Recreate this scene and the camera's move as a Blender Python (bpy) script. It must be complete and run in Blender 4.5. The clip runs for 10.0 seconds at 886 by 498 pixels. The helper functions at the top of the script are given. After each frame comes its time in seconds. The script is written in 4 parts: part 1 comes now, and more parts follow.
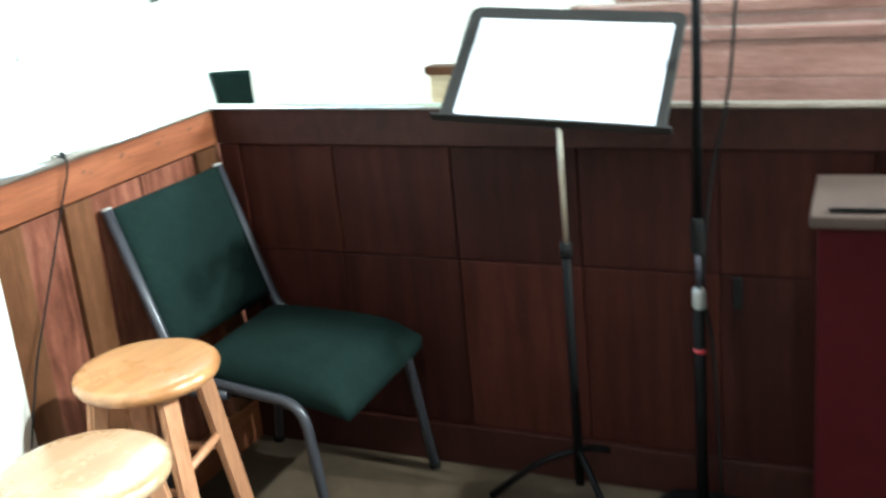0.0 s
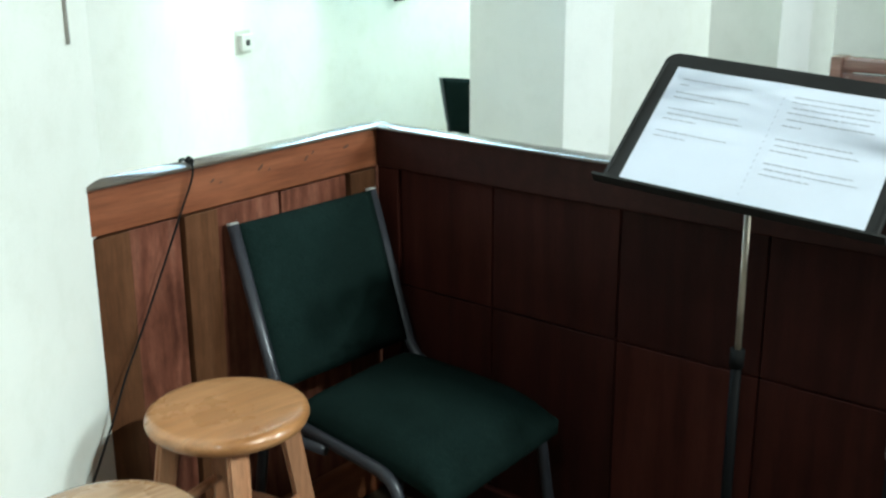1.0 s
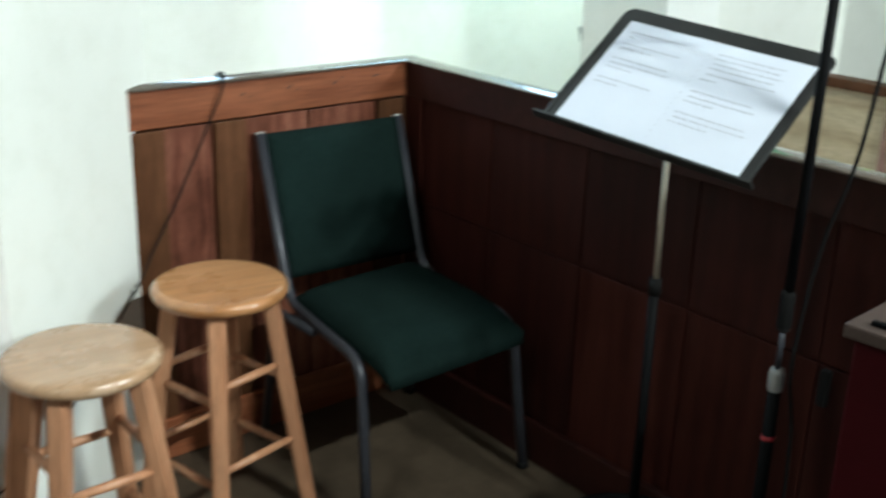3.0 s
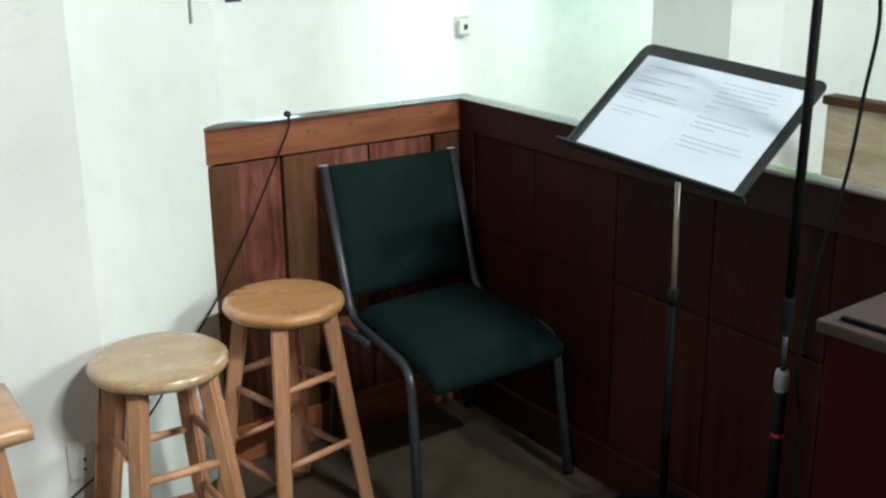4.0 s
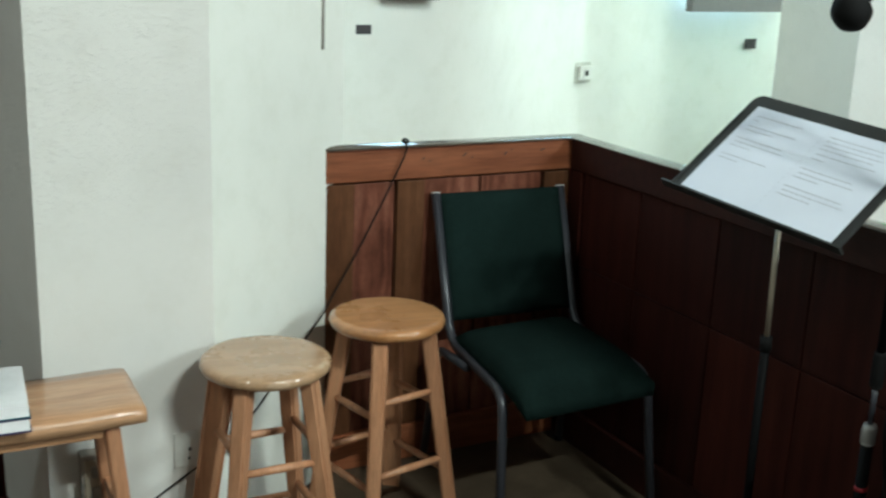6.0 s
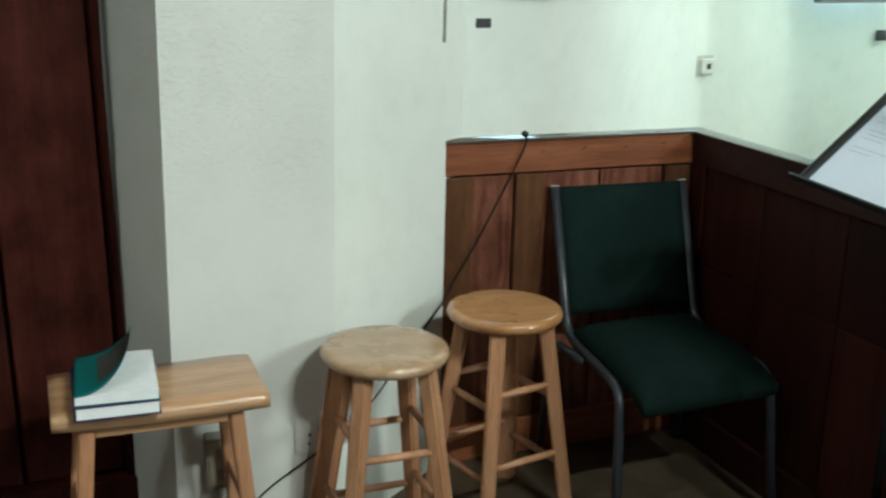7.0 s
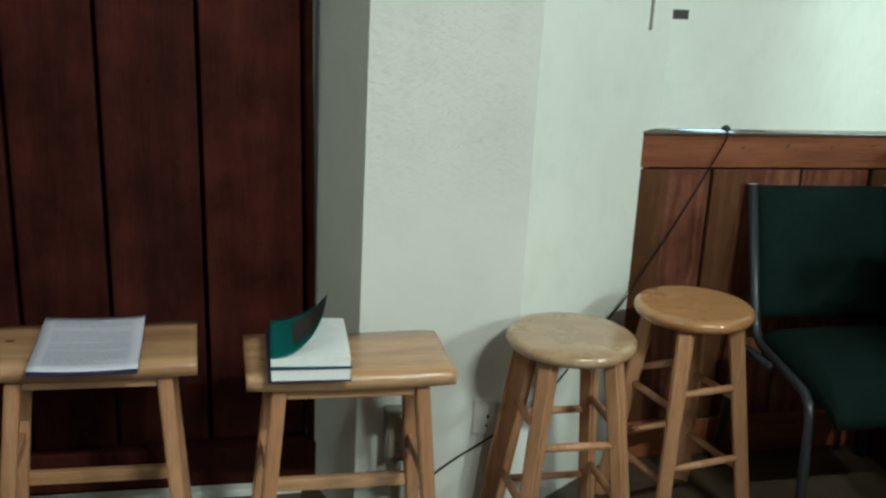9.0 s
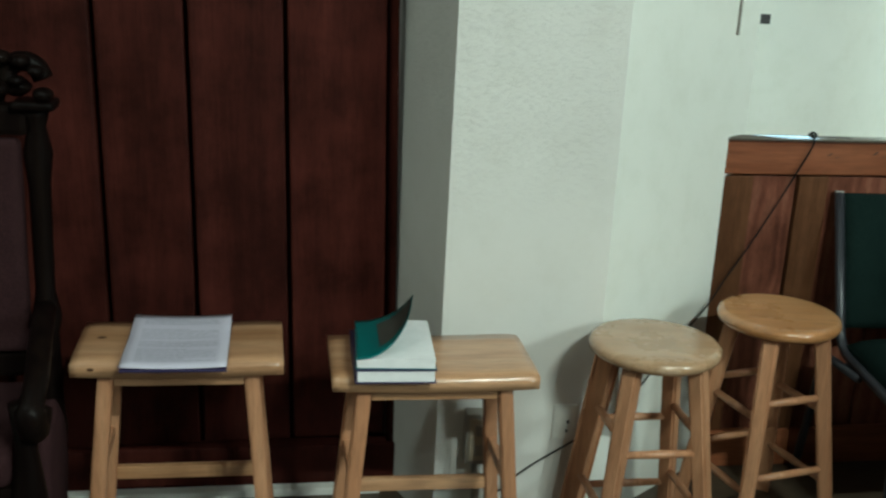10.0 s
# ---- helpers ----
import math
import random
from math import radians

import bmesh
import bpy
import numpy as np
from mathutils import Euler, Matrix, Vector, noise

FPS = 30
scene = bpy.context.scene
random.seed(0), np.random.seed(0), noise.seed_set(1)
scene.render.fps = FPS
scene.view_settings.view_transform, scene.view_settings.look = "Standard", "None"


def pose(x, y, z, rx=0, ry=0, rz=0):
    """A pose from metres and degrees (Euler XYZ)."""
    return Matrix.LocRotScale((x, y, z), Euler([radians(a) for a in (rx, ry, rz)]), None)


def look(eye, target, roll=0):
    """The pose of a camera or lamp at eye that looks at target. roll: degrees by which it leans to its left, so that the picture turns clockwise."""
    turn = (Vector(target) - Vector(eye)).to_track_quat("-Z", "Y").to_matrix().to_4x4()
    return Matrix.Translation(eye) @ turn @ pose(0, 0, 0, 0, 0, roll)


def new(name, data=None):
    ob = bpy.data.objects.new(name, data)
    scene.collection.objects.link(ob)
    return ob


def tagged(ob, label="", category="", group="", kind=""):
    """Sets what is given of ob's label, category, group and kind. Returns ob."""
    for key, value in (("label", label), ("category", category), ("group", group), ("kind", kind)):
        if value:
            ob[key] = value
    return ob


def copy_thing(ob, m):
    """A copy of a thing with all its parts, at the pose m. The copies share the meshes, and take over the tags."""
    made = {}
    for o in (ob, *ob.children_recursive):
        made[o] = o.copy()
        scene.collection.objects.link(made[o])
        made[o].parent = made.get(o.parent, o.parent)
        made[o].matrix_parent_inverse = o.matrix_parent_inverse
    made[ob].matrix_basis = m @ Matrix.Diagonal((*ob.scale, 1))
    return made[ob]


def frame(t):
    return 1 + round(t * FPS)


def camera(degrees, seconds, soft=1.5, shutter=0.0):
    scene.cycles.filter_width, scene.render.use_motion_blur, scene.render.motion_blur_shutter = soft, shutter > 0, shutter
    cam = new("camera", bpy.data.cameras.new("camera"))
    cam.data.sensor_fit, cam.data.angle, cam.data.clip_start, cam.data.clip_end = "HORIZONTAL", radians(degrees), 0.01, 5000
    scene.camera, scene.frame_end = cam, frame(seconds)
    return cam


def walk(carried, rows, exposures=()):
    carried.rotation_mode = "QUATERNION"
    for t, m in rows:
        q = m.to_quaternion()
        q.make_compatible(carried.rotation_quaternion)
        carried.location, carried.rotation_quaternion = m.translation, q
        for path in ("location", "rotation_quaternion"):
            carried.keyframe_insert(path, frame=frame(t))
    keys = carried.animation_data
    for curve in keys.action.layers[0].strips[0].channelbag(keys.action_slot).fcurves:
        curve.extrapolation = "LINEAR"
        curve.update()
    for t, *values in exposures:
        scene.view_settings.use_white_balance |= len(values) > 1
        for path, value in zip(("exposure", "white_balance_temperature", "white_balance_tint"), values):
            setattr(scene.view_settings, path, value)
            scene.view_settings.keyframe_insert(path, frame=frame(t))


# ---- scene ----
cam = camera(43.62, 10.0, 2.4, 0.5)
PATH = [
    (0, -1.6433, -1.8901, 1.5387, -65.57, -18.19, 5.23),
    (0.5, -1.4121, -1.8950, 1.5388, -56.97, -16.57, 0.97),
    (1, -1.1969, -1.8764, 1.5275, -50.93, -16.91, 0.28),
    (1.5, -1.0566, -1.9166, 1.5666, -48.30, -15.70, 0.54),
    (2, -0.9487, -2.1032, 1.5512, -40.58, -15.36, -4.14),
    (2.5, -0.9836, -2.2981, 1.5425, -42.92, -17.50, -1.13),
    (3, -1.0808, -2.4795, 1.5680, -39.34, -19.71, -1.73),
    (3.2, -1.0739, -2.5545, 1.5828, -35.44, -19.66, -1.50),
    (4.3, -1.1510, -2.8373, 1.5942, -34.01, -16.73, 0.92),
    (4.5, -1.1838, -2.8475, 1.5906, -33.87, -16.36, 1.09),
    (5, -1.2014, -2.8790, 1.6050, -33.45, -16.19, -0.01),
    (5.2, -1.1821, -2.8850, 1.6006, -32.54, -15.91, -0.83),
    (6.5, -1.1558, -2.9120, 1.5823, -24.23, -15.46, -1.94),
    (7, -1.1701, -2.9054, 1.5792, -21.54, -15.78, -1.40),
    (7.5, -1.1789, -2.8823, 1.5691, -18.92, -16.22, -1.55),
    (8, -1.1925, -2.8785, 1.5593, -16.59, -16.52, -1.28),
    (8.5, -1.2193, -2.8630, 1.5604, -14.48, -16.73, -2.14),
    (9, -1.2477, -2.8640, 1.5532, -12.63, -16.58, -3.00),
    (9.5, -1.2868, -2.8665, 1.5563, -11.13, -16.65, -3.67),
    (10, -1.3003, -2.8608, 1.5557, -9.30, -16.62, -2.87),
]
walk(cam, [(t, pose(x, y, z, 90 + p, r, w)) for t, x, y, z, w, p, r in PATH],
     exposures=[(0.0, 1.42, 6200, 11), (0.5, 0.78, 6250, 3), (1.0, 0.02, 6200, 7), (1.5, -0.22, 6250, 8), (2.0, -0.34, 6300, 8), (3.0, 0.0, 6300, 12), (4.5, -0.15, 6400, 12), (6.5, -0.50, 6450, 7), (8.0, -0.68, 6520, 4), (10.0, -0.72, 6480, 0)])

# ---- world and light ----
world = bpy.data.worlds.new("world")
scene.world = world
world.use_nodes = True
sky = world.node_tree.nodes.new("ShaderNodeTexSky")
sky.sky_type, sky.sun_disc = "NISHITA", False
sky.sun_elevation, sky.sun_rotation = radians(35), radians(170)
world.node_tree.links.new(sky.outputs[0], world.node_tree.nodes["Background"].inputs[0])
world.node_tree.nodes["Background"].inputs[1].default_value = 0.1


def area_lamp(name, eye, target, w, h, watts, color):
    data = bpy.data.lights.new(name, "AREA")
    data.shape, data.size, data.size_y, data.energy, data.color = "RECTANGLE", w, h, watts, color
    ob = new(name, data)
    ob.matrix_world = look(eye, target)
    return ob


# three lamp heads on a short rail high before the south wall
SPOT_LIGHT = (0.89, 1.0, 0.935)
SPOTS = [(0.20, -5.52, 4.66), (0.55, -5.55, 4.68), (0.90, -5.52, 4.66)]
for spot in SPOTS:
    area_lamp("flood_lamp", spot, (-0.1, -0.4, 0.6), 0.12, 0.12, 118, SPOT_LIGHT)
# added fill for the transept and nave walls, from the south and the aisle's end
SIDE_FILL = (0.85, 1.0, 0.98)
area_lamp("window_light_nave", (3.6, -5.90, 3.3), (3.7, 1.0, 0.8), 1.8, 1.6, 405, SIDE_FILL)
area_lamp("window_light_aisle", (6.92, 2.1, 2.6), (2.6, 2.6, 0.9), 1.2, 2.0, 165, SIDE_FILL)
# unseen overhead fill lamps added to brighten the transept and the choir
TOP_FILL = (0.86, 1.0, 0.96)
area_lamp("fill_lamp_transept", (4.6, 1.8, 5.04), (4.6, 2.1, 0.0), 1.2, 0.5, 110, TOP_FILL)
area_lamp("fill_lamp_choir", (1.5, -3.2, 5.04), (1.5, -3.1, 0.0), 1.2, 0.5, 8, TOP_FILL)
area_lamp("fill_lamp_choir", (-3.4, -2.5, 5.04), (-3.4, -2.4, 0.0), 1.2, 0.5, 70, TOP_FILL)

# ---- materials ----


def material(name, rough=0.6, metal=0.0):
    m = bpy.data.materials.new(name)
    m.use_nodes = True
    b = m.node_tree.nodes["Principled BSDF"]
    b.inputs["Roughness"].default_value, b.inputs["Metallic"].default_value = rough, metal
    return m, m.node_tree, b


def nd(nt, kind, **kw):
    n = nt.nodes.new("ShaderNode" + kind)
    for k, val in kw.items():
        n.inputs[k.replace("_", " ")].default_value = val
    return n


def coords(nt, scale=(1, 1, 1), random_shift=True):
    tc = nt.nodes.new("ShaderNodeTexCoord")
    mp = nt.nodes.new("ShaderNodeMapping")
    mp.inputs["Scale"].default_value = scale
    nt.links.new(tc.outputs["Object"], mp.inputs["Vector"])
    if random_shift:
        info = nt.nodes.new("ShaderNodeObjectInfo")
        mul = nt.nodes.new("ShaderNodeMath")
        mul.operation = "MULTIPLY"
        mul.inputs[1].default_value = 37.0
        nt.links.new(info.outputs["Random"], mul.inputs[0])
        nt.links.new(mul.outputs[0], mp.inputs["Location"])
    return mp.outputs[0]


def ramp(nt, fac, stops):
    r = nt.nodes.new("ShaderNodeValToRGB")
    el = r.color_ramp.elements
    while len(el) < len(stops):
        el.new(0.5)
    for e, (p, c) in zip(el, stops):
        e.position, e.color = p, (*c, 1)
    nt.links.new(fac, r.inputs[0])
    return r.outputs[0]


def mix(nt, fac, a, b, mode="MIX"):
    m = nt.nodes.new("ShaderNodeMix")
    m.data_type, m.blend_type = "RGBA", mode
    for sock, val in ((m.inputs[0], fac), (m.inputs[6], a), (m.inputs[7], b)):
        if isinstance(val, (int, float)):
            sock.default_value = val
        elif isinstance(val, tuple):
            sock.default_value = (*val, 1)
        else:
            nt.links.new(val, sock)
    return m.outputs[2]


def bump(nt, bsdf, height, strength, dist=0.002):
    b = nt.nodes.new("ShaderNodeBump")
    b.inputs["Strength"].default_value, b.inputs["Distance"].default_value = strength, dist
    nt.links.new(height, b.inputs["Height"])
    nt.links.new(b.outputs[0], bsdf.inputs["Normal"])


def wood(name, dark, mid, light, axis="z", rough=0.45, ring=9.0, tint=0.25, wear=0.2, spec=0.5, figure=0.16, stave=0.0, long=0.09):
    """Timber with long grain along one axis, broad figure, pores and a shade of its own for each piece."""
    m, nt, b = material(name, rough)
    b.inputs["Specular IOR Level"].default_value = spec
    i = "xyz".index(axis)
    sc = [1.0, 1.0, 1.0]
    sc[i] = long
    vec = coords(nt, tuple(sc))
    fig = nd(nt, "TexNoise", Scale=ring, Detail=3.0, Roughness=0.55, Distortion=1.4)
    nt.links.new(vec, fig.inputs["Vector"])
    fine = nd(nt, "TexNoise", Scale=140.0, Detail=4.0, Roughness=0.65)
    nt.links.new(vec, fine.inputs["Vector"])
    wave = nd(nt, "TexWave", Scale=ring * 0.7, Distortion=9.0, Detail=3.0, Detail_Scale=1.6)
    wave.bands_direction = "X" if axis != "x" else "Y"
    nt.links.new(vec, wave.inputs["Vector"])
    both = mix(nt, figure, fig.outputs["Fac"], wave.outputs["Fac"])
    col = ramp(nt, both, ((0.22, dark), (0.5, mid), (0.78, light)))
    col = mix(nt, 0.35, col, ramp(nt, fine.outputs["Fac"], ((0.35, (0.35, 0.35, 0.35)), (0.6, (1, 1, 1)))), "MULTIPLY")
    if stave:
        # glued-up staves of this width across the grain, each with a shade of its own
        tc = nt.nodes.new("ShaderNodeTexCoord")
        sep = nt.nodes.new("ShaderNodeSeparateXYZ")
        nt.links.new(tc.outputs["Object"], sep.inputs[0])
        div = nt.nodes.new("ShaderNodeMath")
        div.operation, div.inputs[1].default_value = "DIVIDE", stave
        nt.links.new(sep.outputs["Y"], div.inputs[0])
        flo = nt.nodes.new("ShaderNodeMath")
        flo.operation = "FLOOR"
        nt.links.new(div.outputs[0], flo.inputs[0])
        who = nt.nodes.new("ShaderNodeObjectInfo")
        comb = nt.nodes.new("ShaderNodeCombineXYZ")
        nt.links.new(flo.outputs[0], comb.inputs[0])
        nt.links.new(who.outputs["Random"], comb.inputs[1])
        wn = nt.nodes.new("ShaderNodeTexWhiteNoise")
        nt.links.new(comb.outputs[0], wn.inputs["Vector"])
        col = mix(nt, 1.0, col, ramp(nt, wn.outputs["Value"], ((0.0, (0.80, 0.72, 0.62)), (0.5, (1.0, 0.97, 0.93)), (1.0, (1.10, 1.12, 1.14)))), "MULTIPLY")
    info = nt.nodes.new("ShaderNodeObjectInfo")
    shade = ramp(nt, info.outputs["Random"], ((0.0, (1 - tint, 1 - tint, 1 - tint * 0.9)), (1.0, (1 + tint * 0.4, 1 + tint * 0.3, 1 + tint * 0.2))))
    col = mix(nt, 1.0, col, shade, "MULTIPLY")
    blot = nd(nt, "TexNoise", Scale=5.0, Detail=5.0, Roughness=0.7)
    nt.links.new(coords(nt), blot.inputs["Vector"])
    col = mix(nt, wear, col, ramp(nt, blot.outputs["Fac"], ((0.35, (0.45, 0.42, 0.4)), (0.65, (1.1, 1.1, 1.1)))), "MULTIPLY")
    nt.links.new(col, b.inputs["Base Color"])
    rr = nt.nodes.new("ShaderNodeMapRange")
    rr.inputs["To Min"].default_value, rr.inputs["To Max"].default_value = rough - 0.1, rough + 0.18
    nt.links.new(blot.outputs["Fac"], rr.inputs[0])
    nt.links.new(rr.outputs[0], b.inputs["Roughness"])
    bump(nt, b, fine.outputs["Fac"], 0.25, 0.0015)
    return m


def plaster(name, base, dirt, rough=0.85, lump=0.5, patch=0.0):
    m, nt, b = material(name, rough)
    vec = coords(nt, random_shift=False)
    big = nd(nt, "TexNoise", Scale=1.1, Detail=4.0, Roughness=0.6)
    mid = nd(nt, "TexNoise", Scale=9.0, Detail=5.0, Roughness=0.7)
    fine = nd(nt, "TexNoise", Scale=90.0, Detail=4.0, Roughness=0.6)
    for n in (big, mid, fine):
        nt.links.new(vec, n.inputs["Vector"])
    col = ramp(nt, big.outputs["Fac"], ((0.3, tuple(c * 0.9 for c in base)), (0.65, base)))
    col = mix(nt, 1.0, col, ramp(nt, mid.outputs["Fac"], ((0.25, dirt), (0.52, (1, 1, 1)))), "MULTIPLY")
    nt.links.new(col, b.inputs["Base Color"])
    # trowelled streaks, long in x and short in z
    streak = nd(nt, "TexNoise", Scale=125.0, Detail=5.0, Roughness=0.75)
    nt.links.new(coords(nt, (0.55, 0.55, 2.2), False), streak.inputs["Vector"])
    chips = ramp(nt, streak.outputs["Fac"], ((0.53, (0.0, 0.0, 0.0)), (0.70, (1.0, 1.0, 1.0))))
    h = mix(nt, 0.22, chips, fine.outputs["Fac"])
    if patch:
        tc = nt.nodes.new("ShaderNodeTexCoord")
        sep = nt.nodes.new("ShaderNodeSeparateXYZ")
        nt.links.new(tc.outputs["Object"], sep.inputs[0])
        edge = nd(nt, "MapRange", From_Min=patch - 0.04, From_Max=patch + 0.18, To_Min=0.25, To_Max=1.0)
        nt.links.new(sep.outputs["Z"], edge.inputs[0])
        h = mix(nt, edge.outputs[0], (0.5, 0.5, 0.5), h)
    bump(nt, b, h, lump, 0.004)
    return m


def plain(name, color, rough=0.5, metal=0.0, var=0.12, scale=40.0, relief=0.05, spec=0.5):
    m, nt, b = material(name, rough, metal)
    b.inputs["Specular IOR Level"].default_value = spec
    n = nd(nt, "TexNoise", Scale=scale, Detail=4.0, Roughness=0.6)
    nt.links.new(coords(nt), n.inputs["Vector"])
    n2 = nd(nt, "TexNoise", Scale=scale * 0.12, Detail=3.0)
    nt.links.new(coords(nt), n2.inputs["Vector"])
    f = mix(nt, 0.5, n.outputs["Fac"], n2.outputs["Fac"])
    nt.links.new(ramp(nt, f, ((0.3, tuple(c * (1 - var) for c in color)), (0.7, tuple(min(1, c * (1 + var)) for c in color)))), b.inputs["Base Color"])
    rr = nt.nodes.new("ShaderNodeMapRange")
    rr.inputs["To Min"].default_value, rr.inputs["To Max"].default_value = max(0.03, rough - 0.08), min(1, rough + 0.12)
    nt.links.new(n2.outputs["Fac"], rr.inputs[0])
    nt.links.new(rr.outputs[0], b.inputs["Roughness"])
    bump(nt, b, n.outputs["Fac"], relief, 0.001)
    return m


def fabric(name, color, scale=520.0):
    m, nt, b = material(name, 0.95)
    vec = coords(nt)
    v1 = nd(nt, "TexVoronoi", Scale=scale)
    nt.links.new(vec, v1.inputs["Vector"])
    n2 = nd(nt, "TexNoise", Scale=14.0, Detail=4.0)
    nt.links.new(vec, n2.inputs["Vector"])
    col = ramp(nt, v1.outputs["Distance"], ((0.1, tuple(c * 1.35 for c in color)), (0.6, tuple(c * 0.55 for c in color))))
    col = mix(nt, 0.4, col, ramp(nt, n2.outputs["Fac"], ((0.3, (0.65, 0.65, 0.65)), (0.7, (1.2, 1.2, 1.2)))), "MULTIPLY")
    nt.links.new(col, b.inputs["Base Color"])
    b.inputs["Specular IOR Level"].default_value = 0.03
    bump(nt, b, v1.outputs["Distance"], 0.4, 0.001)
    return m


WALL = plaster("painted_plaster", (0.715, 0.70, 0.665), (0.955, 0.95, 0.935), 0.8, 0.55, 0.86)
WALL_SMOOTH = plaster("smooth_plaster", (0.79, 0.80, 0.745), (0.94, 0.94, 0.92), 0.8, 0.28)
WALL_GREY = plaster("grey_plaster", (0.75, 0.76, 0.73), (0.95, 0.95, 0.945), 0.85, 0.6)
# dark tone chosen so the out-of-view ceiling bounces little
CEIL = wood("ceiling_timber", (0.05, 0.028, 0.018), (0.09, 0.05, 0.032), (0.13, 0.075, 0.05), "x", 0.6)
OAK_X = wood("oak_rail", (0.150, 0.045, 0.019), (0.250, 0.080, 0.035), (0.335, 0.120, 0.056), "x", 0.42, 11.0, spec=0.25, figure=0.22)
OAK_Z = wood("oak_panel", (0.095, 0.029, 0.017), (0.185, 0.063, 0.038), (0.250, 0.098, 0.062), "z", 0.5, 10.0, 0.2, 0.75, 0.12, 0.24, long=0.22)
OAK_STILE = wood("oak_stile", (0.060, 0.023, 0.010), (0.094, 0.038, 0.017), (0.125, 0.054, 0.026), "z", 0.5, 7.0, 0.2, 0.5, 0.12, 0.14)
# right-hand screen: part of its shade is put into these dark base colours
DARK_Y = wood("shade_dark_rail", (0.018, 0.0045, 0.0032), (0.028, 0.0068, 0.0047), (0.039, 0.0105, 0.0072), "y", 0.45, 9.0, 0.25, 0.3, 0.2)
DARK_Z = wood("dark_panel_wood", (0.020, 0.0046, 0.0033), (0.033, 0.0077, 0.0055), (0.048, 0.0124, 0.0088), "z", 0.45, 7.0, 0.3, 0.4, 0.12)
BOARD = wood("mahogany_board", (0.026, 0.0056, 0.0040), (0.052, 0.0112, 0.0080), (0.080, 0.0188, 0.0138), "z", 0.55, 6.0, 0.3, 0.9, 0.08, 0.08)
BIRCH_X = wood("birch_seat", (0.43, 0.215, 0.108), (0.56, 0.315, 0.175), (0.63, 0.39, 0.235), "x", 0.30, 8.0, 0.1, 0.12, stave=0.062)
BIRCH_Z = wood("birch_leg", (0.38, 0.165, 0.080), (0.50, 0.242, 0.128), (0.58, 0.31, 0.175), "z", 0.4, 8.0, 0.12, 0.15)
ASH_X = wood("worn_pale_seat", (0.49, 0.305, 0.185), (0.56, 0.375, 0.24), (0.60, 0.42, 0.285), "x", 0.24, 6.0, 0.08, 0.2, 0.5, 0.05, stave=0.052)
HONEY_X = wood("honey_seat", (0.41, 0.19, 0.076), (0.53, 0.265, 0.118), (0.60, 0.32, 0.150), "x", 0.26, 8.0, 0.08, 0.12, stave=0.075)
PEW = wood("pew_wood", (0.20, 0.098, 0.078), (0.30, 0.160, 0.132), (0.37, 0.212, 0.178), "y", 0.2, 8.0, spec=0.8)
PALE_OAK = wood("pale_oak", (0.34, 0.26, 0.16), (0.46, 0.37, 0.24), (0.54, 0.45, 0.31), "y", 0.5, 8.0)
CARVED = wood("carved_dark_wood", (0.003, 0.0018, 0.0015), (0.006, 0.0034, 0.003), (0.010, 0.006, 0.0045), "z", 0.36, 9.0, 0.1, 0.2, 0.06)
CAP = plain("varnished_cap", (0.10, 0.08, 0.065), 0.07, 0.0, 0.2)
CAP.node_tree.nodes["Principled BSDF"].inputs["IOR"].default_value = 1.6
for seat_wood in (BIRCH_X, ASH_X, HONEY_X):
    varnish = seat_wood.node_tree.nodes["Principled BSDF"]
    varnish.inputs["Coat Weight"].default_value, varnish.inputs["Coat Roughness"].default_value = 0.6, 0.07
GREEN = fabric("green_upholstery", (0.0105, 0.0222, 0.0200))
MAUVE = fabric("mauve_upholstery", (0.046, 0.021, 0.023))
TUBE = plain("grey_enamel_tube", (0.036, 0.038, 0.047), 0.34, 0.2, 0.15)
GREY_CAP = plain("grey_plastic_cap", (0.42, 0.42, 0.40), 0.5)
BLACK = plain("black_enamel", (0.004, 0.004, 0.0044), 0.55, spec=0.06)
BLACK_SATIN = plain("black_satin_metal", (0.012, 0.012, 0.0115), 0.5)
RUBBER = plain("black_rubber", (0.006, 0.006, 0.006), 0.75, spec=0.12)
BRASSY = plain("dull_steel_tube", (0.42, 0.36, 0.28), 0.5, 0.6)
SILVER = plain("silver_clutch", (0.30, 0.30, 0.29), 0.5, 0.5)
PAPER = plain("white_paper", (0.65, 0.68, 0.765), 0.8, 0.0, 0.03, 12.0, 0.1)
LILAC_PAPER = plain("lilac_white_paper", (0.56, 0.53, 0.63), 0.8, 0.0, 0.03, 12.0, 0.1)
PAGES = plain("page_block", (0.80, 0.79, 0.80), 0.9, 0.0, 0.08, 300.0, 0.3)
INK = plain("grey_ink", (0.37, 0.37, 0.41), 0.9)
FOLD_INK = plain("fold_mark_ink", (0.52, 0.53, 0.60), 0.9)
PALE_INK = plain("pale_ink", (0.36, 0.35, 0.42), 0.9)
TEAL = plain("teal_cover", (0.0, 0.115, 0.115), 0.35, 0.0, 0.1)
COVER_GREY = plain("grey_print", (0.055, 0.055, 0.048), 0.4)
NAVY = plain("navy_cover", (0.030, 0.022, 0.070), 0.45)
RED = plain("dark_red_paint", (0.034, 0.0016, 0.0032), 0.6, 0.0, 0.15, 30.0, spec=0.1)
RING_RED = plain("red_plastic", (0.35, 0.02, 0.03), 0.5)
LAMINATE = plain("beige_laminate", (0.060, 0.042, 0.036), 0.6, 0.0, 0.15, 120.0, spec=0.1)
WHITE_PLASTIC = plain("white_plastic", (0.70, 0.70, 0.66), 0.45)
GREY_METAL = plain("grey_conduit_metal", (0.30, 0.28, 0.25), 0.5, 0.5, 0.25, 30.0)
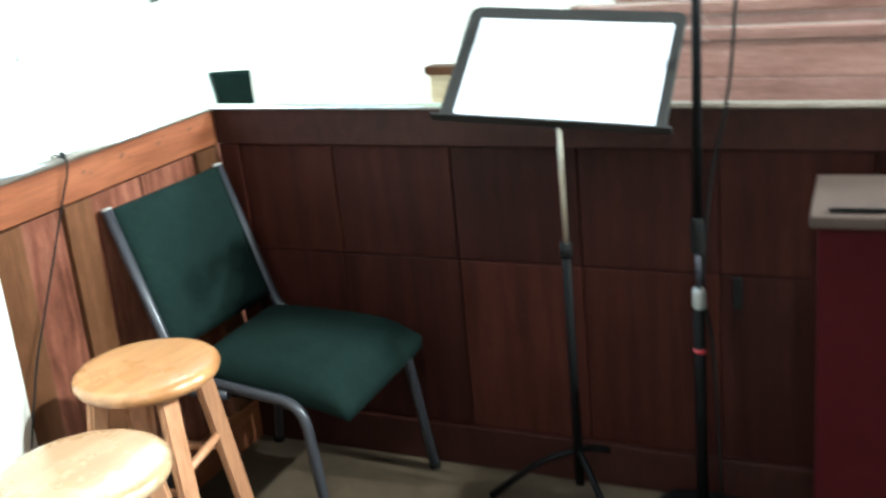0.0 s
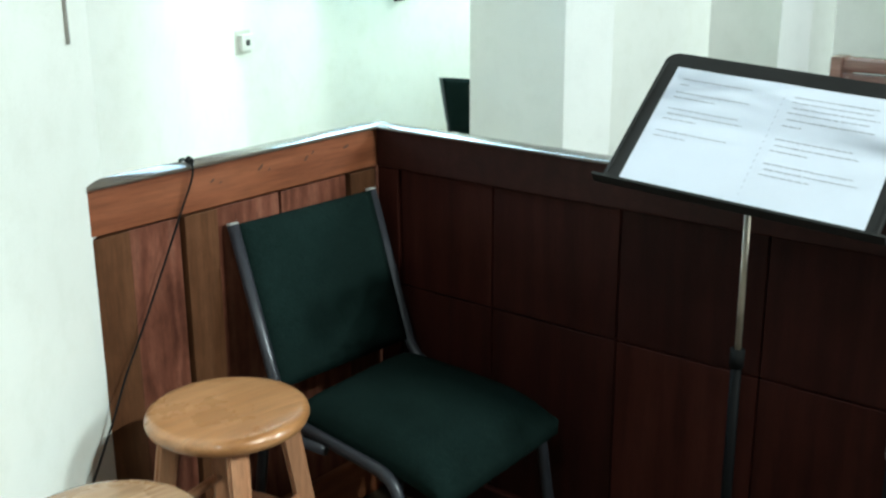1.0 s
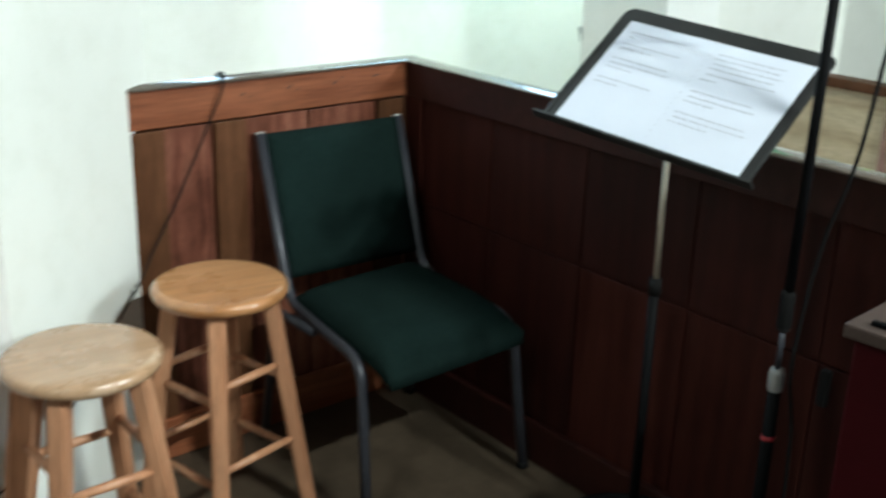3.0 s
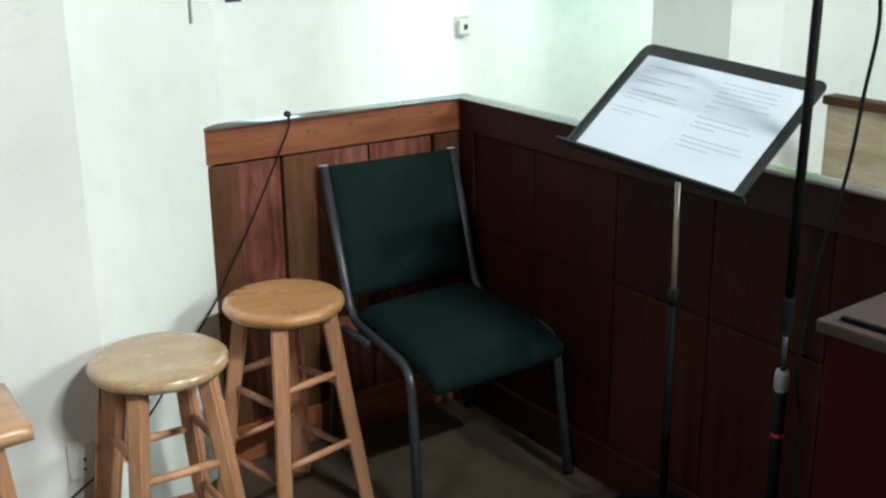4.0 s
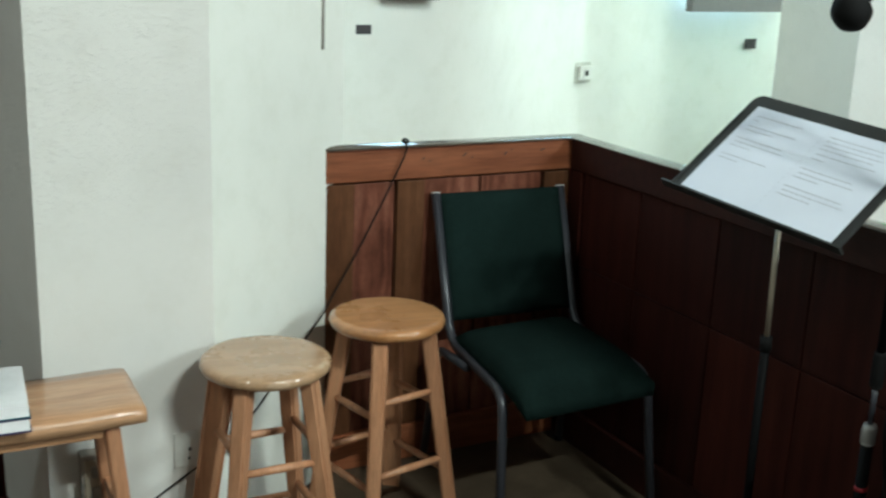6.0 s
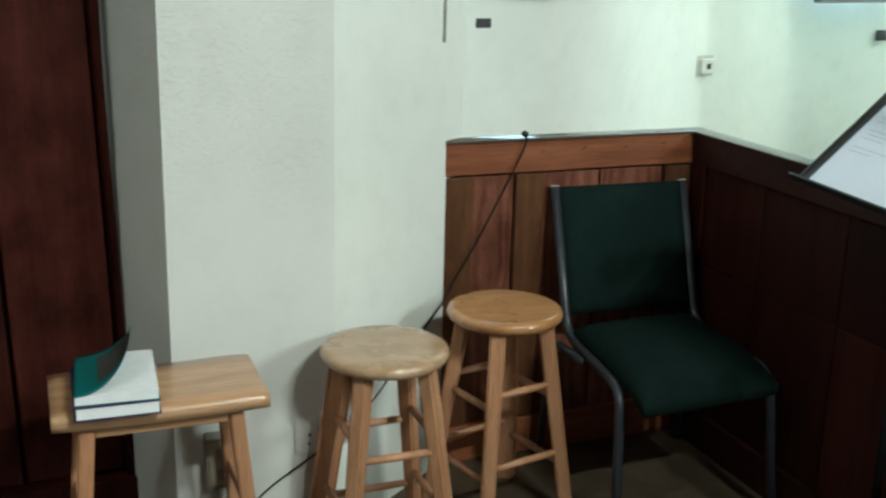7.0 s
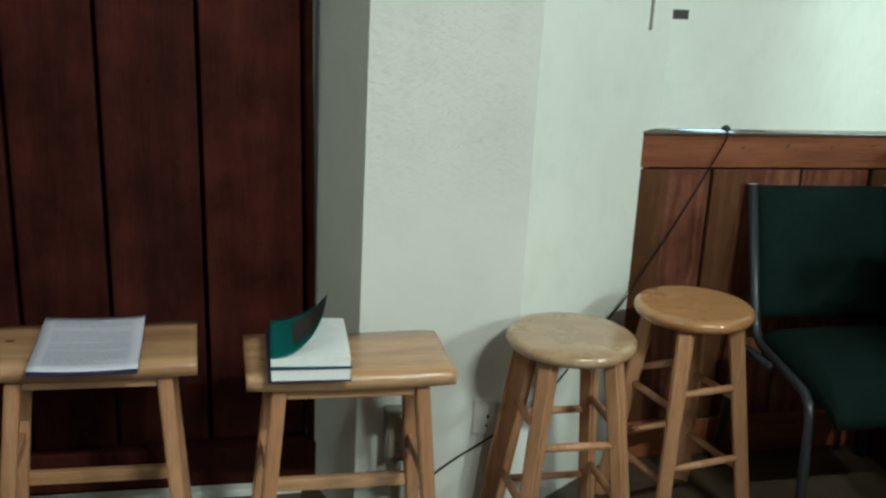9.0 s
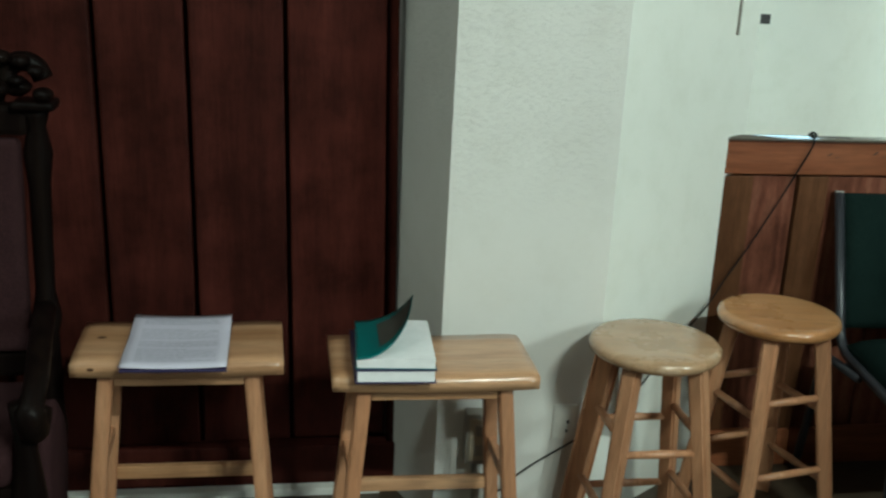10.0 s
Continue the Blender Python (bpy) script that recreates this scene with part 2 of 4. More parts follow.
TAG = plain("dark_plate", (0.025, 0.022, 0.024), 0.4)

# floor: worn brown sheet with scuffs
m, nt, b = material("worn_floor", 0.5)
vec = coords(nt, random_shift=False)
n1 = nd(nt, "TexNoise", Scale=2.2, Detail=6.0, Roughness=0.7)
n2 = nd(nt, "TexNoise", Scale=40.0, Detail=5.0, Roughness=0.7)
n3 = nd(nt, "TexNoise", Scale=9.0, Detail=6.0, Roughness=0.75, Distortion=0.6)
for n in (n1, n2, n3):
    nt.links.new(vec, n.inputs["Vector"])
col = ramp(nt, n1.outputs["Fac"], ((0.3, (0.040, 0.028, 0.018)), (0.7, (0.078, 0.056, 0.037))))
col = mix(nt, 0.5, col, ramp(nt, n3.outputs["Fac"], ((0.35, (0.5, 0.48, 0.45)), (0.62, (1.15, 1.15, 1.15)))), "MULTIPLY")
col = mix(nt, 0.3, col, ramp(nt, n2.outputs["Fac"], ((0.3, (0.5, 0.5, 0.5)), (0.7, (1.2, 1.2, 1.2)))), "MULTIPLY")
nt.links.new(col, b.inputs["Base Color"])
bump(nt, b, n2.outputs["Fac"], 0.15, 0.002)
FLOOR = m
NAVE_FLOOR = plain("nave_carpet", (0.20, 0.15, 0.11), 0.9, 0.0, 0.2, 60.0, 0.3)


def glass_glow(name, color, strength):
    m, nt, b = material(name, 0.3)
    b.inputs["Base Color"].default_value = (*(c * 0.1 for c in color), 1)
    n = nd(nt, "TexNoise", Scale=6.0, Detail=3.0)
    nt.links.new(coords(nt), n.inputs["Vector"])
    nt.links.new(ramp(nt, n.outputs["Fac"], ((0.3, tuple(c * 0.85 for c in color)), (0.7, color))), b.inputs["Emission Color"])
    b.inputs["Emission Strength"].default_value = strength
    return m


GLASS_GREEN = glass_glow("green_window_glass", (0.26, 0.95, 0.52), 1.0)
GLASS_LIME = glass_glow("lime_window_glass", (0.50, 1.0, 0.12), 1.0)
GLASS_BLUE = glass_glow("blue_day_window_glass", (0.50, 0.80, 1.0), 16.0)
FRAME_GREY = plain("grey_window_frame", (0.20, 0.18, 0.18), 0.6)
# glow for the added south window, which stays out of view
GLASS_SKY = glass_glow("added_window_glow", (0.85, 0.95, 1.0), 2.2)

# ---- mesh helpers ----


def part(name, bm, mat, parent=None, label="", smooth=False, m=None):
    """Links a bmesh as one mesh object, under a thing or a part if given."""
    me = bpy.data.meshes.new(name)
    if smooth:
        for f in bm.faces:
            f.smooth = True
    bm.to_mesh(me)
    bm.free()
    me.materials.append(mat)
    ob = new(name, me)
    if m is not None:
        ob.matrix_basis = m
    if parent is not None:
        ob.parent = parent
    if label:
        tagged(ob, label)
    return ob


def thing(name, m, label, category, group="", kind=""):
    ob = new(name)
    ob.empty_display_size = 0.1
    ob.matrix_basis = m
    return tagged(ob, label, category, group, kind)


def add_box(bm, lo, hi, bev=0.0, seg=2):
    made = bmesh.ops.create_cube(bm, size=1)["verts"]
    for q in made:
        q.co = Vector([lo[i] + (q.co[i] + 0.5) * (hi[i] - lo[i]) for i in range(3)])
    if bev:
        edges = list({e for q in made for e in q.link_edges})
        bmesh.ops.bevel(bm, geom=edges, offset=bev, segments=seg, affect="EDGES", profile=0.6)
    return made


def box(lo, hi, bev=0.004, seg=2):
    bm = bmesh.new()
    add_box(bm, lo, hi, bev, seg)
    return bm


def add_tube(bm, pts, r, sides=14, ends=True):
    """A round bar through the points; r is one radius or one for each point."""
    pts = [Vector(p) for p in pts]
    rs = r if isinstance(r, (list, tuple)) else [r] * len(pts)
    rings, ref = [], None
    for i, p in enumerate(pts):
        d = (pts[min(i + 1, len(pts) - 1)] - pts[max(i - 1, 0)]).normalized()
        if ref is None:
            ref = d.orthogonal().normalized()
        ref = (ref - d * ref.dot(d)).normalized()
        side = d.cross(ref)
        rings.append([bm.verts.new(p + (ref * math.cos(a) + side * math.sin(a)) * rs[i]) for a in (2 * math.pi * k / sides for k in range(sides))])
    for a, c in zip(rings, rings[1:]):
        for k in range(sides):
            bm.faces.new((a[k], a[(k + 1) % sides], c[(k + 1) % sides], c[k]))
    if ends:
        bm.faces.new(rings[0][::-1])
        bm.faces.new(rings[-1])
    return bm


def tube(pts, r, sides=14):
    return add_tube(bmesh.new(), pts, r, sides)


def smooth_path(pts, n=8):
    """Catmull-Rom through the points."""
    p = [Vector(q) for q in pts]
    p = [2 * p[0] - p[1]] + p + [2 * p[-1] - p[-2]]
    out = []
    for i in range(1, len(p) - 2):
        for k in range(n):
            t = k / n
            a, c, d, e = p[i - 1], p[i], p[i + 1], p[i + 2]
            out.append(0.5 * (2 * c + (d - a) * t + (2 * a - 5 * c + 4 * d - e) * t * t + (3 * c - a - 3 * d + e) * t ** 3))
    return out + [p[-2]]


def rounded_path(pts, r, n=6):
    """A polyline whose inner corners are rounded off."""
    p = [Vector(q) for q in pts]
    out = [p[0]]
    for a, c, d in zip(p, p[1:], p[2:]):
        u, w = (a - c).normalized(), (d - c).normalized()
        s, e = c + u * r, c + w * r
        out += [(1 - t) ** 2 * s + 2 * t * (1 - t) * c + t * t * e for t in (k / n for k in range(n + 1))]
    return out + [p[-1]]


def lathe(profile, sides=32, m=None):
    """A turned body: profile of (radius, z), from bottom to top."""
    bm = bmesh.new()
    rings = []
    for r, z in profile:
        if r < 1e-5:
            rings.append([bm.verts.new((0, 0, z))])
        else:
            rings.append([bm.verts.new((r * math.cos(2 * math.pi * k / sides), r * math.sin(2 * math.pi * k / sides), z)) for k in range(sides)])
    for a, c in zip(rings, rings[1:]):
        for k in range(sides):
            if len(a) == 1 and len(c) == 1:
                continue
            if len(a) == 1:
                bm.faces.new((a[0], c[(k + 1) % sides], c[k])[::-1])
            elif len(c) == 1:
                bm.faces.new((a[k], a[(k + 1) % sides], c[0]))
            else:
                bm.faces.new((a[k], a[(k + 1) % sides], c[(k + 1) % sides], c[k]))
    if m is not None:
        bm.transform(m)
    return bm


def prism(outline, z0, z1):
    """An upright block over a plan outline, given anticlockwise."""
    bm = bmesh.new()
    a = [bm.verts.new((x, y, z0)) for x, y in outline]
    c = [bm.verts.new((x, y, z1)) for x, y in outline]
    n = len(a)
    for k in range(n):
        bm.faces.new((a[k], a[(k + 1) % n], c[(k + 1) % n], c[k]))
    bm.faces.new(a[::-1])
    bm.faces.new(c)
    return bm


def beam(p, q, w, d, taper=1.0, bev=0.003, up=(0, 0, 1)):
    """A squared bar from p to q, w wide and d deep, with eased edges."""
    p, q = Vector(p), Vector(q)
    bm = bmesh.new()
    made = bmesh.ops.create_cube(bm, size=1)["verts"]
    L = (q - p).length
    for c in made:
        s = taper if c.co.z > 0 else 1.0
        c.co = Vector((c.co.x * w * s, c.co.y * d * s, (c.co.z + 0.5) * L))
    if bev:
        bmesh.ops.bevel(bm, geom=list(bm.edges), offset=bev, segments=2, affect="EDGES")
    z = (q - p).normalized()
    x = Vector((1, 0, 0)) if abs(z.x) < 0.9 else Vector((0, 1, 0))
    y = z.cross(x).normalized()
    x = y.cross(z)
    bm.transform(Matrix((x, y, z)).transposed().to_4x4())
    bm.transform(Matrix.Translation(p))
    return bm

# ---- the large structure ----
part("floor", box((-4.6, -6.1, -0.35), (0.90, 0.32, 0.0), 0), FLOOR)
tagged(bpy.data.objects["floor"], "worn brown sheet flooring of the raised choir platform", "floor", kind="structure")
tagged(part("floor_nave", box((-4.6, -6.1, -0.45), (10.6, 4.0, -0.352), 0), NAVE_FLOOR), "brown carpeted nave floor below the platform", "floor", kind="structure")
# unseen ceiling closes the room; its dark timber holds the ambient light down
tagged(part("ceiling", box((-4.8, -6.3, 5.2), (10.8, 4.2, 5.35), 0), CEIL), "unseen timber ceiling, kept dark to cut bounced light", "ceiling", kind="structure")

# pilaster with a splayed corner on its right; the front is rough, the splay smoother
bm = prism([(-0.963, 0.13), (-0.833, -0.295), (-0.422, -0.318), (0.075, 0.056), (0.075, 0.40), (-0.963, 0.40)], 0.0, 5.2)
bm.faces.ensure_lookup_table()
bm.faces[2].material_index = 1
pil = part("wall_pilaster", bm, WALL)
pil.data.materials.append(WALL_SMOOTH)
tagged(pil, "white painted plaster pilaster with a splayed corner", "wall", kind="structure")

back_wall = part("wall_panelling", box((-4.6, 0.02, 0.0), (-0.917, 0.30, 5.2), 0), DARK_Z)
tagged(back_wall, "dark red mahogany boards panelling the wall", "wall", kind="structure")


def run_wall(name, label, y0, y1, x0, x1, holes, mat, z0=-0.35, z1=5.2):
    """A straight wall along x, one mesh, with rectangular holes (xa, xb, za, zb) through it."""
    xs = sorted({x0, x1} | {h[0] for h in holes} | {h[1] for h in holes})
    zs = sorted({z0, z1} | {h[2] for h in holes} | {h[3] for h in holes})
    bm = bmesh.new()
    v = {(i, j, k): bm.verts.new((x, y, z)) for i, x in enumerate(xs) for j, y in enumerate((y0, y1)) for k, z in enumerate(zs)}

    def solid(i, k):
        if not (0 <= i < len(xs) - 1 and 0 <= k < len(zs) - 1):
            return False
        cx, cz = (xs[i] + xs[i + 1]) / 2, (zs[k] + zs[k + 1]) / 2
        return not any(a < cx < c and d < cz < e for a, c, d, e in holes)

    for i in range(len(xs) - 1):
        for k in range(len(zs) - 1):
            if not solid(i, k):
                continue
            for j in (0, 1):
                bm.faces.new((v[i, j, k], v[i + 1, j, k], v[i + 1, j, k + 1], v[i, j, k + 1]))
            for di, dk, a, c in ((-1, 0, (i, k), (i, k + 1)), (1, 0, (i + 1, k), (i + 1, k + 1)), (0, -1, (i, k), (i + 1, k)), (0, 1, (i, k + 1), (i + 1, k + 1))):
                if not solid(i + di, k + dk):
                    bm.faces.new((v[a[0], 0, a[1]], v[c[0], 0, c[1]], v[c[0], 1, c[1]], v[a[0], 1, a[1]]))
    bmesh.ops.delete(bm, geom=[q for q in bm.verts if not q.link_faces], context="VERTS")
    bmesh.ops.recalc_face_normals(bm, faces=list(bm.faces))
    return tagged(part(name, bm, mat), label, "wall", kind="structure")


SOUTH = [(2.65, 4.55, 2.45, 4.15)]
# wall behind the view, given dark wood to lower bounce and reflections
run_wall("wall_south", "unseen south wall, kept dark to cut fill, with an added broad window", -6.2, -5.95, -4.6, 10.6, SOUTH, DARK_Z)
# unseen west wall, left white to bounce fill onto the pilaster's left side
tagged(part("wall_west", box((-4.8, -6.2, -0.35), (-4.6, 0.3, 5.2), 0), WALL_SMOOTH), "plain white plaster wall added out of view", "wall", kind="structure")
tagged(part("wall_east", box((10.6, -6.2, -0.35), (10.8, 4.0, 5.2), 0), WALL_SMOOTH), "plain white plaster wall added out of view", "wall", kind="structure")
tagged(part("wall_passage", box((-0.1, 0.40, -0.35), (0.07, 1.6, 5.2), 0), WALL_SMOOTH), "plain white plaster wall added out of view of the passage", "wall", kind="structure")

# unseen end wall, added behind the aisle fill lamp
tagged(part("wall_aisle", box((6.98, 1.30, -0.35), (7.10, 3.10, 5.2), 0), WALL_SMOOTH), "plain white plaster wall added out of view to close the aisle", "wall", kind="structure")
# curving transept wall behind the choir
line = smooth_path([(0.07, 1.50, 0), (0.9, 1.50, 0), (1.35, 1.62, 0), (2.1, 2.28, 0), (2.62, 2.62, 0), (2.95, 2.72, 0), (4.4, 2.95, 0), (10.7, 3.05, 0)], 6)
outline = [(p.x, p.y) for p in line] + [(10.7, 3.9), (0.07, 3.9)]
tw = part("wall_transept", prism(outline, -0.35, 5.2), WALL_SMOOTH, smooth=True)
tw.data.set_sharp_from_angle(angle=radians(35))
tagged(tw, "bright white plaster wall that curves round the transept", "wall", kind="structure")

# nave side wall with deep piers and window bays
tagged(part("wall_pier_1", prism([(2.945, 0.80), (3.22, 0.72), (3.22, 1.30), (3.00, 1.37)], -0.35, 5.2), WALL_GREY), "grey-white plaster pier", "wall", kind="structure")
run_wall("wall_nave", "white plaster nave wall with window bays", 1.0, 1.30, 3.22, 10.6, [(3.40, 4.25, 1.13, 3.4), (5.75, 6.45, 1.17, 3.4), (7.6, 8.3, 1.17, 3.4)], WALL_SMOOTH)
for k, x in enumerate((4.77, 6.75, 8.7)):
    tagged(part("wall_pier_%d" % (k + 2), prism([(x, 0.58), (x + 0.45, 0.58), (x + 0.45, 1.0), (x, 1.0)], -0.35, 5.2), WALL_GREY), "grey-white plaster pier", "wall", kind="structure")


def window(n, x0, x1, z0, z1, y, strips, label):
    """A framed window set in a hole: frame, glazing bars and its panes."""
    w = thing("window_%d" % n, pose(x0, y, z0), label, "window", kind="structure")
    W, H = x1 - x0, z1 - z0
    for lo, hi in (((0, 0, 0), (0.03, 0.05, H)), ((W - 0.03, 0, 0), (W, 0.05, H)), ((0.03, 0, 0), (W - 0.03, 0.05, 0.03)), ((0.03, 0, H - 0.03), (W - 0.03, 0.05, H))):
        part("window_frame", box(lo, hi, 0.004), WHITE_PLASTIC, w)
    x = 0.031
    for frac, mat in strips:
        e = x + (W - 0.062) * frac
        part("pane", box((x, 0.02, 0.031), (e - 0.003, 0.026, H - 0.031), 0), mat, w)
        x = e
    return w


window(1, 3.40, 4.25, 1.13, 3.4, 1.02, ((0.30, GLASS_GREEN), (0.20, GLASS_LIME), (0.50, GLASS_GREEN)), "leaded window with green and lime glass strips")
window(2, 5.75, 6.45, 1.17, 3.4, 1.02, ((0.5, GLASS_GREEN), (0.5, GLASS_LIME)), "window with green and lime glass strips")
window(3, 7.6, 8.3, 1.17, 3.4, 1.02, ((1.0, GLASS_GREEN),), "window with green glass")
# unseen window added round the nave fill lamp
for k, (xa, xb, za, zb) in enumerate(SOUTH):
    window(4 + k, xa, xb, za, zb, -6.12, ((0.5, GLASS_SKY), (0.5, GLASS_SKY)), "added unseen daylit window with clear panes, housing the nave fill")

def wall_window(n, m, w, h, label):
    """A grey-framed window on the face of the curving wall, local -y into the room."""
    p = thing("window_%d" % n, m, label, "window", kind="structure")
    part("window_sill", box((-0.01, -0.060, 0.0), (w + 0.01, -0.001, 0.100), 0.004), FRAME_GREY, p)
    for lo, hi in (((0, -0.045, 0.101), (0.020, -0.001, h)), ((w - 0.020, -0.045, 0.101), (w, -0.001, h)), ((0.021, -0.045, h - 0.020), (w - 0.021, -0.001, h))):
        part("window_frame", box(lo, hi, 0.004), FRAME_GREY, p)
    part("pane", box((0.021, -0.020, 0.101), (w - 0.021, -0.012, h - 0.021), 0), GLASS_BLUE, p)
    return p


wall_window(5, pose(0.08, 1.497, 1.40), 0.56, 1.5, "narrow daylit window in a grey frame")
wall_window(6, pose(3.59, 2.815, 1.238, 0, 0, 6), 0.86, 1.6, "daylit window in a grey frame on the far wall")

# dark skirting under the boards and the pale strip on the floor before it
tagged(part("baseboard", box((-4.6, -0.055, 0.0), (-0.893, 0.0, 0.135), 0.006), BOARD), "dark red wooden baseboard", "baseboard", kind="structure")
tagged(part("trim_floor", box((-4.6, -0.095, 0.0), (-0.95, -0.058, 0.022), 0.003), WHITE_PLASTIC), "pale painted strip at the foot of the panelling", "trim", kind="structure")
LEAN = Matrix.Translation((-0.93, 0, 0.45)) @ pose(0, 0, 0, 0, -1.5, 0) @ Matrix.Translation((0.93, 0, -0.45))
tagged(part("trim_edge", tube([(-0.925, -0.032, 0.135), (-0.925, -0.032, 5.18)], 0.013, 10), BOARD, smooth=True, m=LEAN), "red-brown quarter round beside the boards", "trim", kind="structure")

# rail with three flood lamp heads, hung from the ceiling
rail = thing("lamp_rail", pose(0.55, -5.62, 5.2), "short black lamp rail with three flood lamp heads", "ceiling light")
part("rail", box((-0.46, -0.02, -0.05), (0.46, 0.02, 0.0), 0.004), BLACK_SATIN, rail)
for x, y, z in SPOTS:
    aim = (Vector((-0.1, -0.4, 0.6)) - Vector((x, y, z))).normalized()
    base = Vector((x - 0.55, y + 5.62, z - 5.2)) - aim * 0.02
    part("stem", tube([(base.x, 0.0, -0.04), base - aim * 0.10], 0.010, 10), BLACK_SATIN, rail, smooth=True)
    part("lamp_head", tube([base - aim * 0.17, base - aim * 0.14, base - aim * 0.05, base], [0.03, 0.055, 0.09, 0.095], 20), BLACK_SATIN, rail, "black lamp head", smooth=True)

# added out-of-view housings for the fill lamps, each a frame with a diffuser
for x, y in ((4.6, 1.8), (1.5, -3.2), (-3.4, -2.5)):
    lamp = thing("ceiling_light", pose(x, y, 5.2), "added unseen housing of a fill lamp, long and white with a flat diffuser", "ceiling light", "ceiling lights")
    for lo, hi in (((-0.65, -0.30, -0.10), (0.65, -0.26, 0.0)), ((-0.65, 0.26, -0.10), (0.65, 0.30, 0.0)), ((-0.65, -0.26, -0.10), (-0.61, 0.26, 0.0)), ((0.61, -0.26, -0.10), (0.65, 0.26, 0.0))):
        part("frame", box(lo, hi, 0.004), WHITE_PLASTIC, lamp)
    part("diffuser", box((-0.61, -0.26, -0.06), (0.61, 0.26, -0.05), 0), WHITE_PLASTIC, lamp)

# ---- panelled partitions of the choir ----
RAIL_Z = 1.016


def partition(name, m, length, seams, rail_mat, panel_mat, stile_mat, label):
    """A panelled screen along +x: cap, top and middle rail, baseboard, stiles and recessed panels. Its face is at y = 0."""
    p = thing(name, m, label, "partition")
    bm = bmesh.new()
    arc = [(-0.010, RAIL_Z - 0.0075)] + [(-0.010 + 0.0082 * k, RAIL_Z - 0.0034 * ((k - 4) / 4) ** 2) for k in range(9)] + [(0.0556, RAIL_Z - 0.0075)]
    a, c = [[bm.verts.new((x, y, z)) for y, z in arc] for x in (0, length)]
    for k in range(len(arc)):
        j = (k + 1) % len(arc)
        bm.faces.new((a[k], a[j], c[j], c[k])).smooth = 0 < k < len(arc) - 2
    bm.faces.new(a)
    bm.faces.new(c)
    bmesh.ops.recalc_face_normals(bm, faces=list(bm.faces))
    part("cap", bm, CAP, p, "worn varnished cap strip with a cold sheen")
    part("top_rail", box((0, 0, 0.911), (length, 0.033, RAIL_Z - 0.0078), 0.003), rail_mat, p)
    part("baseboard", box((0, -0.006, 0.0), (length, 0.045, 0.118), 0.004), rail_mat, p)
    part("backing", box((0, 0.028, 0.119), (length, 0.043, 0.910), 0), panel_mat, p)
    stile_top = 0.9095 if stile_mat is panel_mat else 0.9045
    for a, c, kind in seams:
        if kind == "stile":
            part("stile", box((a, 0.002, 0.1185), (c, 0.030, stile_top), 0.003), stile_mat, p)
        elif kind == "tall":
            part("panel", box((a + 0.002, 0.013, 0.1185), (c - 0.002, 0.027, 0.9030), 0.002), panel_mat, p)
        else:
            part("panel", box((a + 0.0018, 0.010, 0.6055), (c - 0.0018, 0.027, 0.9085), 0.0025), panel_mat, p)
            part("panel", box((a + 0.0018, 0.010, 0.120), (c - 0.0018, 0.027, 0.602), 0.0025), panel_mat, p)
    return p


oak_screen = partition("partition_screen", pose(0.0, 0.0, 0.0), 0.886,
          [(0.004, 0.092, "stile"), (0.094, 0.228, "tall"), (0.232, 0.322, "stile"), (0.324, 0.516, "tall"), (0.520, 0.742, "tall"), (0.748, 0.8395, "stile")],
          OAK_X, OAK_Z, OAK_STILE, "panelled worn oak choir screen, the lighter lit one")
RAIL_KNOT = plain("dark_rail_knot", (0.060, 0.018, 0.008), 0.5, 0.0, 0.3, 200.0)
for x, z, r, tilt in ((0.312, 0.970, 0.0045, 30), (0.335, 0.962, 0.0028, 35), (0.452, 0.975, 0.0060, 35), (0.478, 0.966, 0.0030, 20), (0.596, 0.972, 0.0055, 40), (0.618, 0.982, 0.0032, 30), (0.731, 0.978, 0.0065, 15)):
    part("knot", lathe([(0.0, -0.002), (r, -0.002), (r * 0.9, 0.0004), (0.0, 0.0008)], 12, pose(x, 0.0, z, 90, 0, 0) @ pose(0, 0, 0, 0, 0, tilt) @ Matrix.Diagonal((1.9, 0.6, 1.0, 1.0))), RAIL_KNOT, oak_screen, "small dark knot")
cuts = [0.0, 0.071, 0.362, 0.709, 1.048, 1.388, 1.728, 2.068, 2.408]
# this face lies in shade, which its darker wood colours also carry
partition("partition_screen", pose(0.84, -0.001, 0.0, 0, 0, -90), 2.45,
          [(0.002, 0.069, "stile")] + [(a, c, "two") for a, c in zip(cuts[1:], cuts[2:])], DARK_Y, DARK_Z, DARK_Z, "dark panelled choir screen, its shade partly put into the wood colour")

